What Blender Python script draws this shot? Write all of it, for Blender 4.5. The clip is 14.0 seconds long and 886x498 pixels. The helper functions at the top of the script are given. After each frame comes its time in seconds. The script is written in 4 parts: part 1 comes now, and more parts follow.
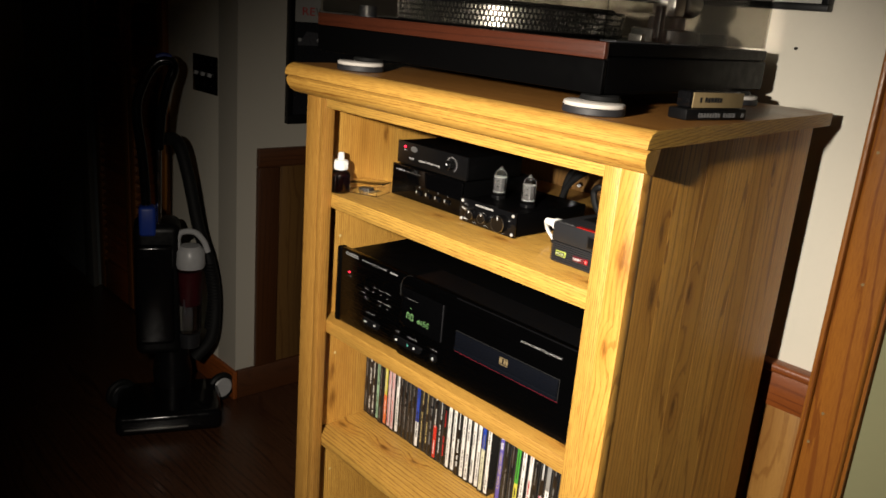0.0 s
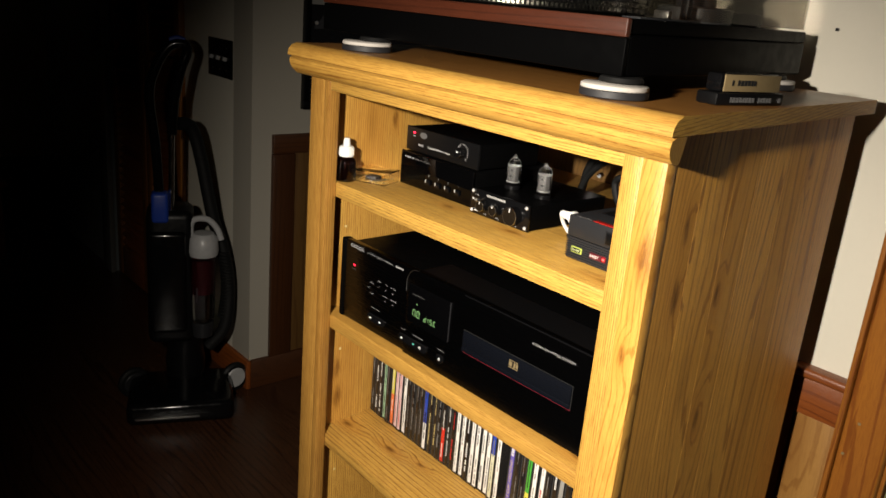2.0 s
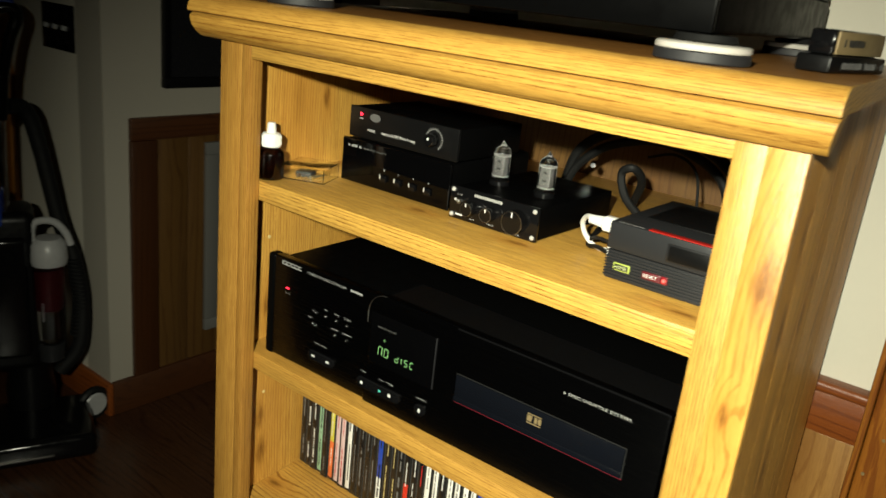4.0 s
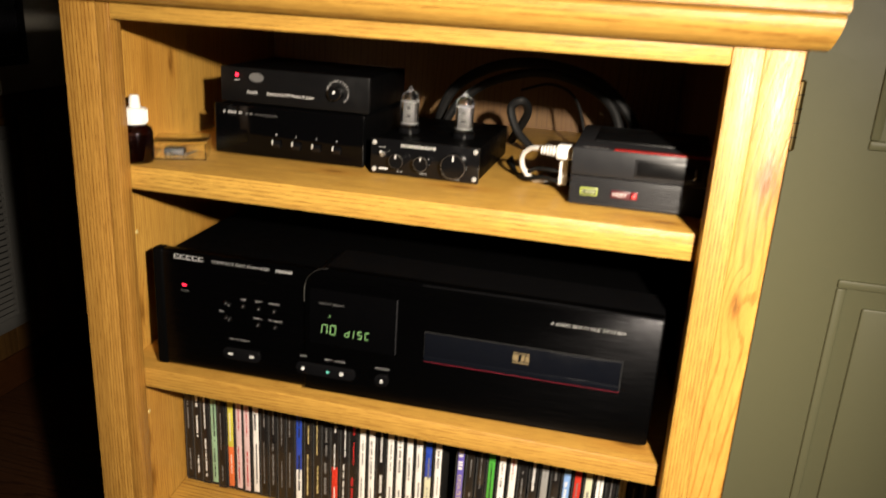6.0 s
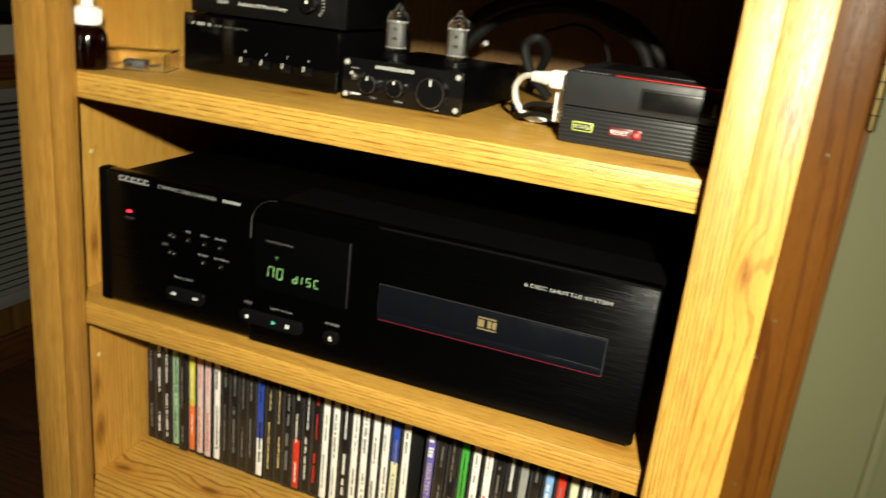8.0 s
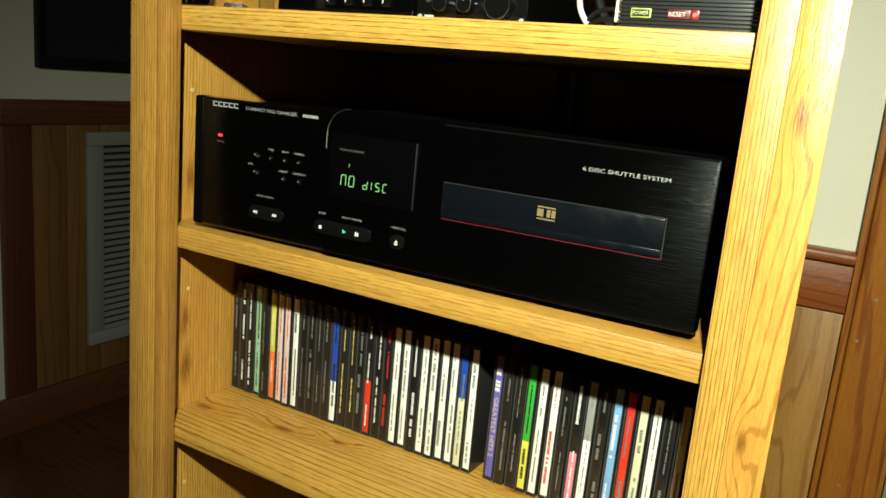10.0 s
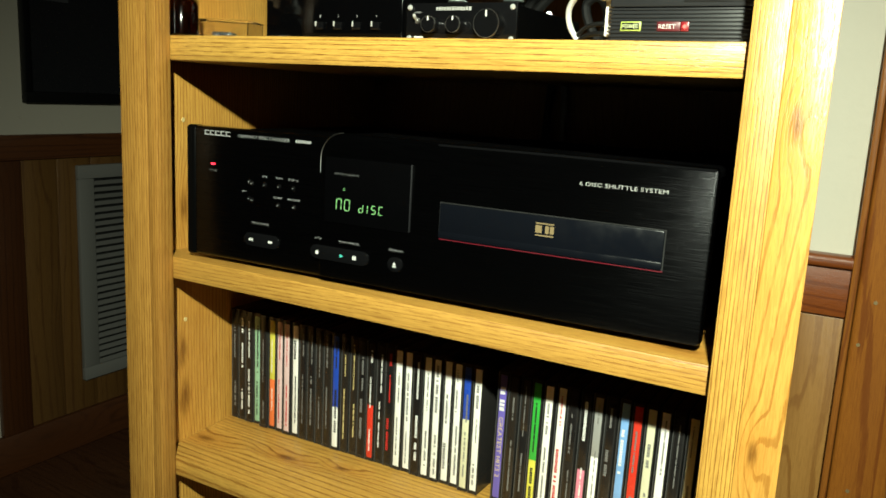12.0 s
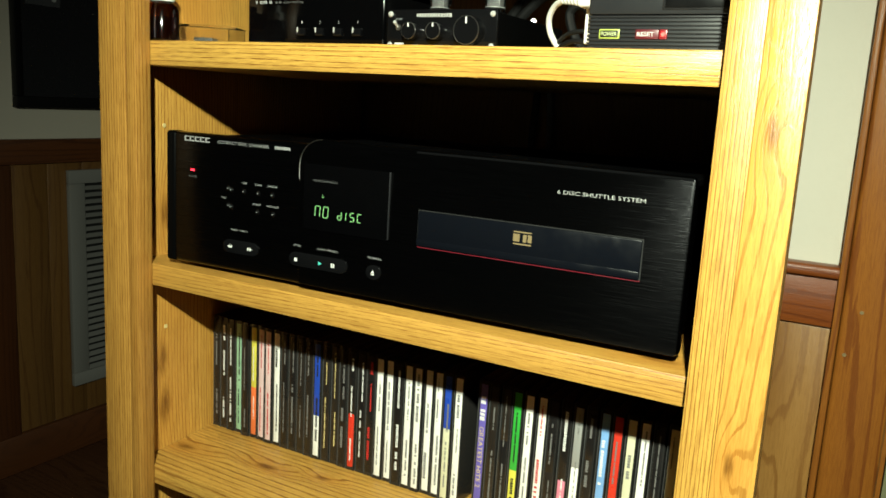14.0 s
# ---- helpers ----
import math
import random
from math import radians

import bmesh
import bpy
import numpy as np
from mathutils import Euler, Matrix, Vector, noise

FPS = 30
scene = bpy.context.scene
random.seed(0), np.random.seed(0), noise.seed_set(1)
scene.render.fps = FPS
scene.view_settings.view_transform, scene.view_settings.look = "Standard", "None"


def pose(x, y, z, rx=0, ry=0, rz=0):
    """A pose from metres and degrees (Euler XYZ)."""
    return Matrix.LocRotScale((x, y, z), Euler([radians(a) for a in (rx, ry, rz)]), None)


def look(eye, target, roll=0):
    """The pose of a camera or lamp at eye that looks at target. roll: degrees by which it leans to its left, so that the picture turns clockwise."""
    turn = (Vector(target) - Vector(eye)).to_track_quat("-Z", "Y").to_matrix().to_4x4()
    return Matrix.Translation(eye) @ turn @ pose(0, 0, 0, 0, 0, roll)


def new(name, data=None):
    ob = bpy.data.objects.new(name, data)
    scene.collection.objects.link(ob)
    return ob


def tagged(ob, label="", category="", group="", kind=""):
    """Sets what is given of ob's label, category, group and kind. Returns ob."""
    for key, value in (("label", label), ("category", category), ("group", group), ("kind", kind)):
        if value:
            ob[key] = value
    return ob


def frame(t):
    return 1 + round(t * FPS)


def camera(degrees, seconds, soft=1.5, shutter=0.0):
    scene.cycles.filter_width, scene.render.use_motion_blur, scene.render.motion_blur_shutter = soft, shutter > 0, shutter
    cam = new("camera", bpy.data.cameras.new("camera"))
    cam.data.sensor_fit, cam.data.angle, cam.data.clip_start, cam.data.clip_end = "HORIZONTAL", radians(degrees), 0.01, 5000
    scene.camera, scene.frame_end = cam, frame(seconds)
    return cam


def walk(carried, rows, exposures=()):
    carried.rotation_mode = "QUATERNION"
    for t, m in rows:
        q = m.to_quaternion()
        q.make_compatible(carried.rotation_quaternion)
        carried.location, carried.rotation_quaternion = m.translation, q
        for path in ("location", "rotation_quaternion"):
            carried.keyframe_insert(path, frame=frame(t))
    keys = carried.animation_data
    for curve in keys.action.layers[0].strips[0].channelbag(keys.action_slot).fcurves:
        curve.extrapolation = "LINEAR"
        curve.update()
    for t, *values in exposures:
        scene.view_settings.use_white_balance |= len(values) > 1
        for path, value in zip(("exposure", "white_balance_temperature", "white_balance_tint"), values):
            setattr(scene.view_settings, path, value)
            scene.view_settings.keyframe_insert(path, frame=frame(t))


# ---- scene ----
# Camera and its walk
cam = camera(57.8, 14.0, soft=1.6, shutter=0.75)
PATH = [
    (0, (0.964, -0.652, 1.295), (-0.435, 0.66, 0.726), 4.8),
    (0.5, (0.966, -0.654, 1.295), (-0.45, 0.638, 0.725), 4.5),
    (1, (0.963, -0.66, 1.29), (-0.463, 0.617, 0.71), 4.6),
    (1.5, (0.945, -0.631, 1.288), (-0.472, 0.648, 0.691), 5.1),
    (2, (0.928, -0.591, 1.283), (-0.503, 0.67, 0.682), 5.0),
    (2.2, (0.926, -0.585, 1.281), (-0.512, 0.67, 0.683), 5.4),
    (4.3, (0.62, -0.514, 1.232), (-0.472, 1.037, 0.597), 6.0),
    (4.5, (0.594, -0.513, 1.232), (-0.446, 1.06, 0.566), 5.6),
    (5, (0.487, -0.577, 1.24), (-0.187, 1.187, 0.583), 3.4),
    (5.5, (0.452, -0.604, 1.229), (-0.012, 1.225, 0.567), 4.0),
    (6, (0.441, -0.597, 1.194), (-0.008, 1.246, 0.56), 3.3),
    (6.5, (0.419, -0.591, 1.134), (-0.062, 1.25, 0.517), 3.6),
    (7, (0.438, -0.574, 1.111), (-0.066, 1.262, 0.501), 4.2),
    (7.5, (0.484, -0.55, 1.123), (-0.019, 1.276, 0.479), 4.0),
    (8, (0.514, -0.48, 1.118), (-0.152, 1.298, 0.489), 6.1),
    (8.5, (0.525, -0.472, 1.064), (-0.239, 1.265, 0.432), 6.0),
    (9, (0.571, -0.5, 0.998), (-0.308, 1.204, 0.429), 5.2),
    (9.2, (0.58, -0.505, 0.99), (-0.346, 1.19, 0.474), 5.8),
    (11.3, (0.581, -0.503, 0.978), (-0.371, 1.213, 0.591), 4.0),
    (11.5, (0.579, -0.503, 0.978), (-0.374, 1.211, 0.584), 3.7),
    (12, (0.575, -0.503, 0.981), (-0.376, 1.215, 0.604), 2.9),
    (12.5, (0.576, -0.502, 0.983), (-0.365, 1.225, 0.62), 3.0),
    (13, (0.577, -0.503, 0.985), (-0.363, 1.225, 0.624), 3.0),
    (13.5, (0.583, -0.499, 0.985), (-0.364, 1.226, 0.628), 2.8),
    (14, (0.585, -0.491, 0.982), (-0.363, 1.233, 0.621), 3.2),
]
EXPOSURES = [(0, -0.3, 6600, 15), (2.2, -0.3, 6600, 14), (4.3, -0.3, 6650, -3), (6, -0.28, 7000, 16), (6.6, -0.28, 7100, 17), (7.5, -0.27, 7000, 8), (8.5, -0.25, 6750, -6), (9.2, -0.2, 6550, -13), (11.3, -0.15, 6300, -12), (14, -0.15, 6250, -12)]
walk(cam, [(t, look(eye, target, roll)) for t, eye, target, roll in PATH], EXPOSURES)

# World, lamp and exposure
world = bpy.data.worlds.new("world")
scene.world = world
world.use_nodes = True
world.node_tree.nodes["Background"].inputs[0].default_value = (1.0, 0.8, 0.6, 1)
world.node_tree.nodes["Background"].inputs[1].default_value = 0.003
lamp = new("video_lamp", bpy.data.lights.new("video_lamp", "SPOT"))
lamp.data.energy, lamp.data.spot_size, lamp.data.spot_blend, lamp.data.shadow_soft_size = 122, radians(84), 1.0, 0.014
lamp.data.color = (1.0, 0.94, 0.80)
lamp.matrix_world = look((0.68, -0.72, 1.33), (0.27, 0.02, 0.87))


# Materials
class Tree:
    """A short way to write node materials."""

    def __init__(self, name):
        self.mat = bpy.data.materials.new(name)
        self.mat.use_nodes = True
        self.nt = self.mat.node_tree
        self.bsdf = self.nt.nodes["Principled BSDF"]

    def node(self, kind, inputs=(), operation="", interpolation_type=""):
        n = self.nt.nodes.new(kind)
        if operation:
            n.operation = operation
        if interpolation_type:
            n.interpolation_type = interpolation_type
        for k, v in (inputs.items() if isinstance(inputs, dict) else enumerate(inputs)):
            self.put(n.inputs[k], v)
        return n

    def put(self, socket, v):
        if hasattr(v, "links"):
            self.nt.links.new(v, socket)
        elif v is not None:
            socket.default_value = (*v, 1) if socket.type == "RGBA" and len(v) == 3 else v

    def math(self, op, a, b=0.0, c=0.0):
        return self.node("ShaderNodeMath", (a, b, c), operation=op).outputs[0]

    def noise(self, vec, scale, detail=3, rough=0.55, dist=0.0):
        return self.node("ShaderNodeTexNoise", {"Vector": vec, "Scale": scale, "Detail": detail, "Roughness": rough, "Distortion": dist}).outputs["Fac"]

    def span(self, v, a, b, c=0.0, d=1.0):
        return self.node("ShaderNodeMapRange", (v, a, b, c, d), interpolation_type="SMOOTHSTEP").outputs[0]

    def mix(self, f, a, b):
        n = self.nt.nodes.new("ShaderNodeMix")
        n.data_type = "RGBA"
        self.put(n.inputs[0], f), self.put(n.inputs[6], a), self.put(n.inputs[7], b)
        return n.outputs[2]

    def coords(self):
        """Object coordinates, shifted at random from object to object."""
        tc = self.node("ShaderNodeTexCoord").outputs["Object"]
        rnd = self.node("ShaderNodeObjectInfo").outputs["Random"]
        return self.node("ShaderNodeVectorMath", (tc, self.node("ShaderNodeCombineXYZ", (self.math("MULTIPLY", rnd, 7.3), self.math("MULTIPLY", rnd, 3.1), self.math("MULTIPLY", rnd, 11.7))).outputs[0])).outputs[0]

    def bump(self, height, strength=0.3, depth=0.001):
        b = self.node("ShaderNodeBump", {"Strength": strength, "Distance": depth, "Height": height})
        self.put(self.bsdf.inputs["Normal"], b.outputs[0])

    def set(self, **k):
        for key, v in k.items():
            self.put(self.bsdf.inputs[key.replace("_", " ")], v)
        return self.mat


def grain(name, along, light, dark, knot, lines=240.0, swirl=14.0, gloss=0.36, knots=1.0, spots=(), across=0, bold=1.0):
    """Sawn wood with the grain along one axis: year lines, pores and knots that bend the lines."""
    t = Tree(name)
    sep = t.node("ShaderNodeSeparateXYZ", (t.coords(),)).outputs
    u = sep["XYZ".index(along)]
    v, w = [sep[i] for i in range(3) if "XYZ"[i] != along]

    def vec(a, b, c):
        return t.node("ShaderNodeCombineXYZ", (t.math("MULTIPLY", v, a), t.math("MULTIPLY", w, b), t.math("MULTIPLY", u, c))).outputs[0]

    spot = t.node("ShaderNodeTexVoronoi", {"Vector": vec(8.0, 8.0, 2.6), "Scale": 1.0}).outputs["Distance"]
    core = t.math("MULTIPLY", t.span(spot, 0.15, 0.03), knots)
    bend = t.math("MULTIPLY", t.span(spot, 0.55, 0.02), 1.4 * knots)
    own = t.node("ShaderNodeSeparateXYZ", (t.node("ShaderNodeTexCoord").outputs["Object"],)).outputs
    fray = t.math("MULTIPLY", t.math("SUBTRACT", t.noise(vec(90.0, 90.0, 40.0), 1.0, 2), 0.5), 0.9)
    for u0, q0, size in spots:
        du = t.math("MULTIPLY", t.math("SUBTRACT", own["XYZ".index(along)], u0), 0.36 / size)
        dq = t.math("MULTIPLY", t.math("SUBTRACT", own[[i for i in range(3) if "XYZ"[i] != along][across]], q0), 1.0 / size)
        d = t.math("ADD", t.math("SQRT", t.math("ADD", t.math("MULTIPLY", du, du), t.math("MULTIPLY", dq, dq))), fray)
        core = t.math("MAXIMUM", core, t.span(d, 1.3, 0.2))
        bend = t.math("MAXIMUM", bend, t.math("MULTIPLY", t.span(d, 4.2, 0.2), 0.75))
    core = t.math("MULTIPLY", core, t.span(t.noise(vec(420.0, 420.0, 60.0), 1.0, 3, 0.6), 0.34, 0.58, 0.45, 1.0))
    low = t.noise(vec(6.5, 6.5, 0.75), 1.0, 1.5, 0.45)
    wobble = t.noise(vec(70.0, 70.0, 4.0), 1.0, 2, 0.5)
    mid = t.noise(vec(30.0, 30.0, 2.0), 1.0, 3, 0.55)
    phase = t.math("ADD", t.math("MULTIPLY", t.math("ADD", v, t.math("MULTIPLY", w, 0.9)), lines), t.math("ADD", t.math("ADD", t.math("MULTIPLY", low, swirl * 2), t.math("MULTIPLY", wobble, 0.7)), t.math("ADD", t.math("MULTIPLY", mid, 1.3), t.math("MULTIPLY", bend, 2.2))))
    saw = t.math("FRACT", phase)
    line = t.math("MULTIPLY", t.span(saw, 0.70, 0.84), t.span(saw, 0.98, 0.92))
    pores = t.span(t.noise(vec(640.0, 640.0, 34.0), 1.0, 3, 0.7), 0.49, 0.60)
    fine = t.span(t.noise(vec(1500.0, 1500.0, 75.0), 1.0, 2, 0.6), 0.53, 0.62)
    pores = t.math("MAXIMUM", pores, t.math("MULTIPLY", fine, 0.8))
    tone = t.noise(vec(9.0, 9.0, 1.2), 1.0, 3, 0.6)
    amount = t.math("ADD", t.math("MULTIPLY", line, t.span(wobble, 0.30, 0.60, 0.40 * bold, 0.90 * bold)), t.math("MULTIPLY", pores, t.math("ADD", t.math("MULTIPLY", line, 0.75), 0.40)))
    streak = t.noise(vec(150.0, 150.0, 3.0), 1.0, 2, 0.6)
    piece = t.node("ShaderNodeObjectInfo").outputs["Random"]
    col = t.mix(amount, light, dark)
    col = t.mix(t.span(tone, 0.3, 0.75, 0.0, 0.30), col, [0.72 * a + 0.28 * b for a, b in zip(dark, light)])
    col = t.mix(t.span(streak, 0.35, 0.7, 0.0, 0.22), col, dark)
    col = t.mix(t.math("MULTIPLY", piece, 0.30), col, [0.5 * a + 0.5 * b for a, b in zip(knot, dark)])
    col = t.mix(t.math("MULTIPLY", bend, 0.55), col, knot)
    col = t.mix(t.math("MULTIPLY", core, 0.9), col, [c * 0.36 for c in knot])
    t.bump(t.math("SUBTRACT", 1.0, t.math("ADD", t.math("MULTIPLY", pores, 0.6), t.math("MULTIPLY", line, 0.4))), 0.22, 0.0006)
    return t.set(Base_Color=col, Roughness=t.span(tone, 0.2, 0.8, gloss - 0.06, gloss + 0.12), Specular_IOR_Level=0.45)


OAK = ((0.63, 0.372, 0.078), (0.19, 0.080, 0.014), (0.36, 0.135, 0.016))
oak_x = grain("oak_edge", "X", *OAK, 360.0, 3.5, 0.36, 0.15, bold=0.55)
oak_y = grain("oak_edge_deep", "Y", *OAK, 330.0, 2.5, 0.36, 0.15)
oak_z = grain("oak_inner_side", "Z", *OAK, 290.0, 7.0, 0.36, 0.5, ((0.664, -0.116, 0.0085), (0.712, -0.120, 0.007), (0.86, -0.115, 0.006), (1.10, -0.03, 0.006)), 1)
oak_straight = grain("oak_straight_stave", "Z", *OAK, 380.0, 2.6, 0.36, 0.0, bold=0.95)
oak_knotty = grain("oak_knotty_stave", "Z", (0.66, 0.365, 0.078), (0.32, 0.145, 0.024), (0.40, 0.150, 0.018), 150.0, 10.0, 0.36, 0.0, bold=0.90, spots=((1.073, 0.2835, 0.0095), (0.976, 0.2765, 0.0042), (0.772, 0.2760, 0.0035)))
oak_shelf = grain("oak_shelf", "X", *OAK, 330.0, 9.0, 0.36, 0.3, bold=0.65, spots=((-0.0785, -0.088, 0.0045), (0.0435, -0.091, 0.0048), (0.2185, -0.128, 0.0055)))
oak_shelf_low = grain("oak_shelf_knotty", "X", *OAK, 150.0, 13.0, 0.36, 0.3, ((-0.1005, -0.079, 0.0035), (-0.2585, -0.105, 0.006), (-0.1595, -0.091, 0.005), (0.0815, -0.053, 0.004)))
# Browner left stile, its colour taken down further for the lamp's falloff.
oak_stile = grain("oak_brown_dimmed", "Z", (0.42, 0.225, 0.048), (0.15, 0.058, 0.009), (0.24, 0.085, 0.012), 300.0, 2.5, 0.36, 0.2)
# Side staves coloured lighter to make up for light that only grazes them.
oak_side_lit = grain("oak_panel_lit", "Z", (0.86, 0.45, 0.085), (0.36, 0.150, 0.026), (0.32, 0.108, 0.013), 130.0, 9.0, 0.44, 0.3, ((1.096, -0.114, 0.0060), (1.027, -0.113, 0.0075), (1.010, -0.023, 0.005), (1.139, 0.16, 0.005), (0.86, -0.013, 0.006)), 1)
oak_top = grain("oak_top", "X", (0.36, 0.165, 0.036), (0.18, 0.068, 0.013), (0.18, 0.06, 0.012), 90.0, 9.0, 0.3, 0.4)
# Golden back boards, browned to stand for the shade deep in the cabinet.
oak_back_shaded = grain("oak_back_shaded", "Z", (0.17, 0.095, 0.026), (0.08, 0.038, 0.010), (0.11, 0.045, 0.012), 120.0, 5.0, 0.5)
pine_stain = grain("stained_pine_upright", "Z", (0.33, 0.125, 0.018), (0.17, 0.05, 0.009), (0.08, 0.02, 0.005), 45.0, 4.0, 0.3, 0.25)
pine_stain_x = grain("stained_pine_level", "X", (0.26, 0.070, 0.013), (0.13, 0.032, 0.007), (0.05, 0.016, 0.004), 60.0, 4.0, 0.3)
# Alcove rail and baseboard: stained pine darkened for the weak light there.
pine_stain_y_dim = grain("stained_pine_deep_dimmed", "Y", (0.075, 0.025, 0.007), (0.04, 0.013, 0.004), (0.05, 0.016, 0.004), 60.0, 4.0, 0.35)
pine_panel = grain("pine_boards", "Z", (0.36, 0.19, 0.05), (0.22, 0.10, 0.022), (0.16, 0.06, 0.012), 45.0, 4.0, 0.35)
# Alcove boards and stile: brown wood, its colour lowered further for dim light.
pine_dim = grain("brown_boards_dimmed", "Z", (0.13, 0.066, 0.018), (0.08, 0.036, 0.010), (0.06, 0.025, 0.008), 45.0, 4.0, 0.4)
stile_dim = grain("stained_stile_dimmed", "Z", (0.07, 0.024, 0.007), (0.035, 0.012, 0.004), (0.05, 0.016, 0.004), 60.0, 4.0, 0.35)
floor_wood = grain("dark_floor_boards", "X", (0.075, 0.032, 0.014), (0.03, 0.012, 0.006), (0.03, 0.01, 0.005), 50.0, 4.0, 0.18, 0.4)
red_wood = grain("reddish_veneer", "X", (0.072, 0.018, 0.008), (0.036, 0.010, 0.005), (0.060, 0.016, 0.007), 140.0, 4.0, 0.32, 0.0)


def paint(name, col, rough=0.55, speck=0.12, bump=0.25, scale=140.0, spec=0.4):
    t = Tree(name)
    co = t.coords()
    big, small = t.noise(co, 3.0, 4), t.noise(co, scale, 3)
    c = t.mix(t.span(big, 0.3, 0.7, 0.0, speck), col, [x * 0.72 for x in col])
    c = t.mix(t.span(small, 0.45, 0.75, 0.0, speck * 0.5), c, [x * 0.8 for x in col])
    t.bump(t.math("ADD", small, big), bump, 0.0008)
    return t.set(Base_Color=c, Roughness=t.span(big, 0.3, 0.7, rough - 0.05, rough + 0.08), Specular_IOR_Level=spec)


def plain(name, col, rough=0.4, metal=0.0, spec=0.5, coat=0.0):
    t = Tree(name)
    n = t.noise(t.coords(), 60.0, 4)
    c = t.mix(t.span(n, 0.35, 0.7, 0.0, 0.35), col, [x * 0.75 for x in col])
    return t.set(Base_Color=c, Roughness=t.span(n, 0.3, 0.7, max(rough - 0.05, 0.02), rough + 0.07), Metallic=metal, Specular_IOR_Level=spec, Coat_Weight=coat, Coat_Roughness=0.1)


def brushed(name, col, metal, rough):
    """Metal brushed along x."""
    t = Tree(name)
    sep = t.node("ShaderNodeSeparateXYZ", (t.coords(),)).outputs
    n = t.noise(t.node("ShaderNodeCombineXYZ", (t.math("MULTIPLY", sep[0], 22.0), sep[1], t.math("MULTIPLY", sep[2], 1500.0))).outputs[0], 1.0, 4, 0.65)
    t.bump(n, 0.25, 0.0003)
    tangent = t.nt.nodes.new("ShaderNodeTangent")
    tangent.direction_type, tangent.axis = "RADIAL", "Z"
    return t.set(Base_Color=t.mix(t.span(n, 0.3, 0.7), col, [x * 0.5 for x in col]), Metallic=metal, Roughness=t.span(n, 0.3, 0.7, rough - 0.07, rough + 0.08), Anisotropic=0.75, Anisotropic_Rotation=0.25, Tangent=tangent.outputs[0])


def glows(name, col, power):
    t = Tree(name)
    return t.set(Base_Color=[c * 0.2 for c in col], Emission_Color=col, Emission_Strength=power)


def clear(name, tint, rough=0.03, ior=1.45, through_share=1.0):
    t = Tree(name)
    n = t.noise(t.coords(), 40.0, 3)
    return t.set(Base_Color=tint, Roughness=t.span(n, 0.3, 0.7, rough, rough + 0.03), Transmission_Weight=through_share, IOR=ior)


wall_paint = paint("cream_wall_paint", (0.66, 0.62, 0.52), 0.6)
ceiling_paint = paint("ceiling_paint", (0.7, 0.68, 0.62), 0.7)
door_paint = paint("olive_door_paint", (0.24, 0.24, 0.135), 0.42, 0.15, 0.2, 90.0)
# Dull white enamel, greyed to carry the weak light on the far left.
dimmed_enamel = paint("white_enamel_dimmed", (0.15, 0.147, 0.138), 0.4)
# The cream wall paint again, darkened to put the alcove's shade into it.
alcove_paint_dimmed = paint("cream_wall_paint_dimmed", (0.40, 0.37, 0.31), 0.6)
black_plastic = plain("black_plastic", (0.004, 0.004, 0.0043), 0.36, 0.0, 0.22)
black_case = plain("black_painted_metal", (0.0016, 0.0016, 0.0017), 0.36, 0.0, 0.025)
black_gloss = plain("black_gloss", (0.004, 0.004, 0.0045), 0.13, 0.0, 0.4)
black_brushed = brushed("black_brushed_metal", (0.0085, 0.0085, 0.0095), 0.9, 0.22)
dark_grey = plain("dark_grey_plastic", (0.018, 0.0185, 0.0205), 0.40, 0.0, 0.3)
black_glass = plain("black_glass", (0.0012, 0.0012, 0.0014), 0.05, 0.0, 0.22)
blue_black = plain("blue_black_tray", (0.0035, 0.0042, 0.0065), 0.2, 0.0, 0.35)
grey_plastic = plain("grey_plastic", (0.40, 0.40, 0.40), 0.35)
white_plastic = plain("white_plastic", (0.78, 0.77, 0.74), 0.35)
white_felt = paint("white_felt", (0.46, 0.43, 0.39), 0.9, 0.2, 0.5, 700.0)
grey_rubber = plain("grey_rubber", (0.012, 0.012, 0.014), 0.6)
rubber = plain("black_rubber", (0.006, 0.006, 0.006), 0.6, 0.0, 0.25)
chrome = plain("chrome", (0.82, 0.82, 0.84), 0.12, 1.0)
steel = plain("dull_steel", (0.45, 0.44, 0.42), 0.35, 1.0)
bright_metal = plain("bright_metal", (0.80, 0.80, 0.78), 0.3, 0.55)
brass = plain("aged_brass", (0.40, 0.29, 0.12), 0.38, 1.0)
ink_white = plain("white_print", (0.72, 0.72, 0.70), 0.5)
ink_grey = plain("grey_print", (0.30, 0.30, 0.30), 0.5)
ink_dim = plain("dim_print", (0.10, 0.10, 0.10), 0.5)
ink_gold = plain("gold_print", (0.62, 0.50, 0.22), 0.4)
ink_red = plain("red_print", (0.45, 0.02, 0.02), 0.5)
ink_black = plain("black_print", (0.012, 0.012, 0.012), 0.5)
led_red = glows("red_led", (1.0, 0.02, 0.05), 5.0)
led_hot = glows("red_led_bright", (1.0, 0.10, 0.08), 4.0)
lcd_green = glows("green_digits", (0.50, 1.0, 0.36), 0.5)
amber = clear("amber_glass", (0.14, 0.032, 0.006), 0.05, 1.5)
clear_plastic = clear("clear_plastic", (0.93, 0.93, 0.92), 0.02, 1.38, 1.0)
smoked = clear("smoked_acrylic", (0.50, 0.48, 0.44), 0.02, 1.14)
tube_glass = clear("tube_glass", (0.95, 0.95, 0.93), 0.03, 1.3)
can_clear = clear("dusty_clear_plastic", (0.5, 0.5, 0.52), 0.12, 1.3)
blue_plastic = plain("blue_plastic", (0.015, 0.05, 0.33), 0.4)
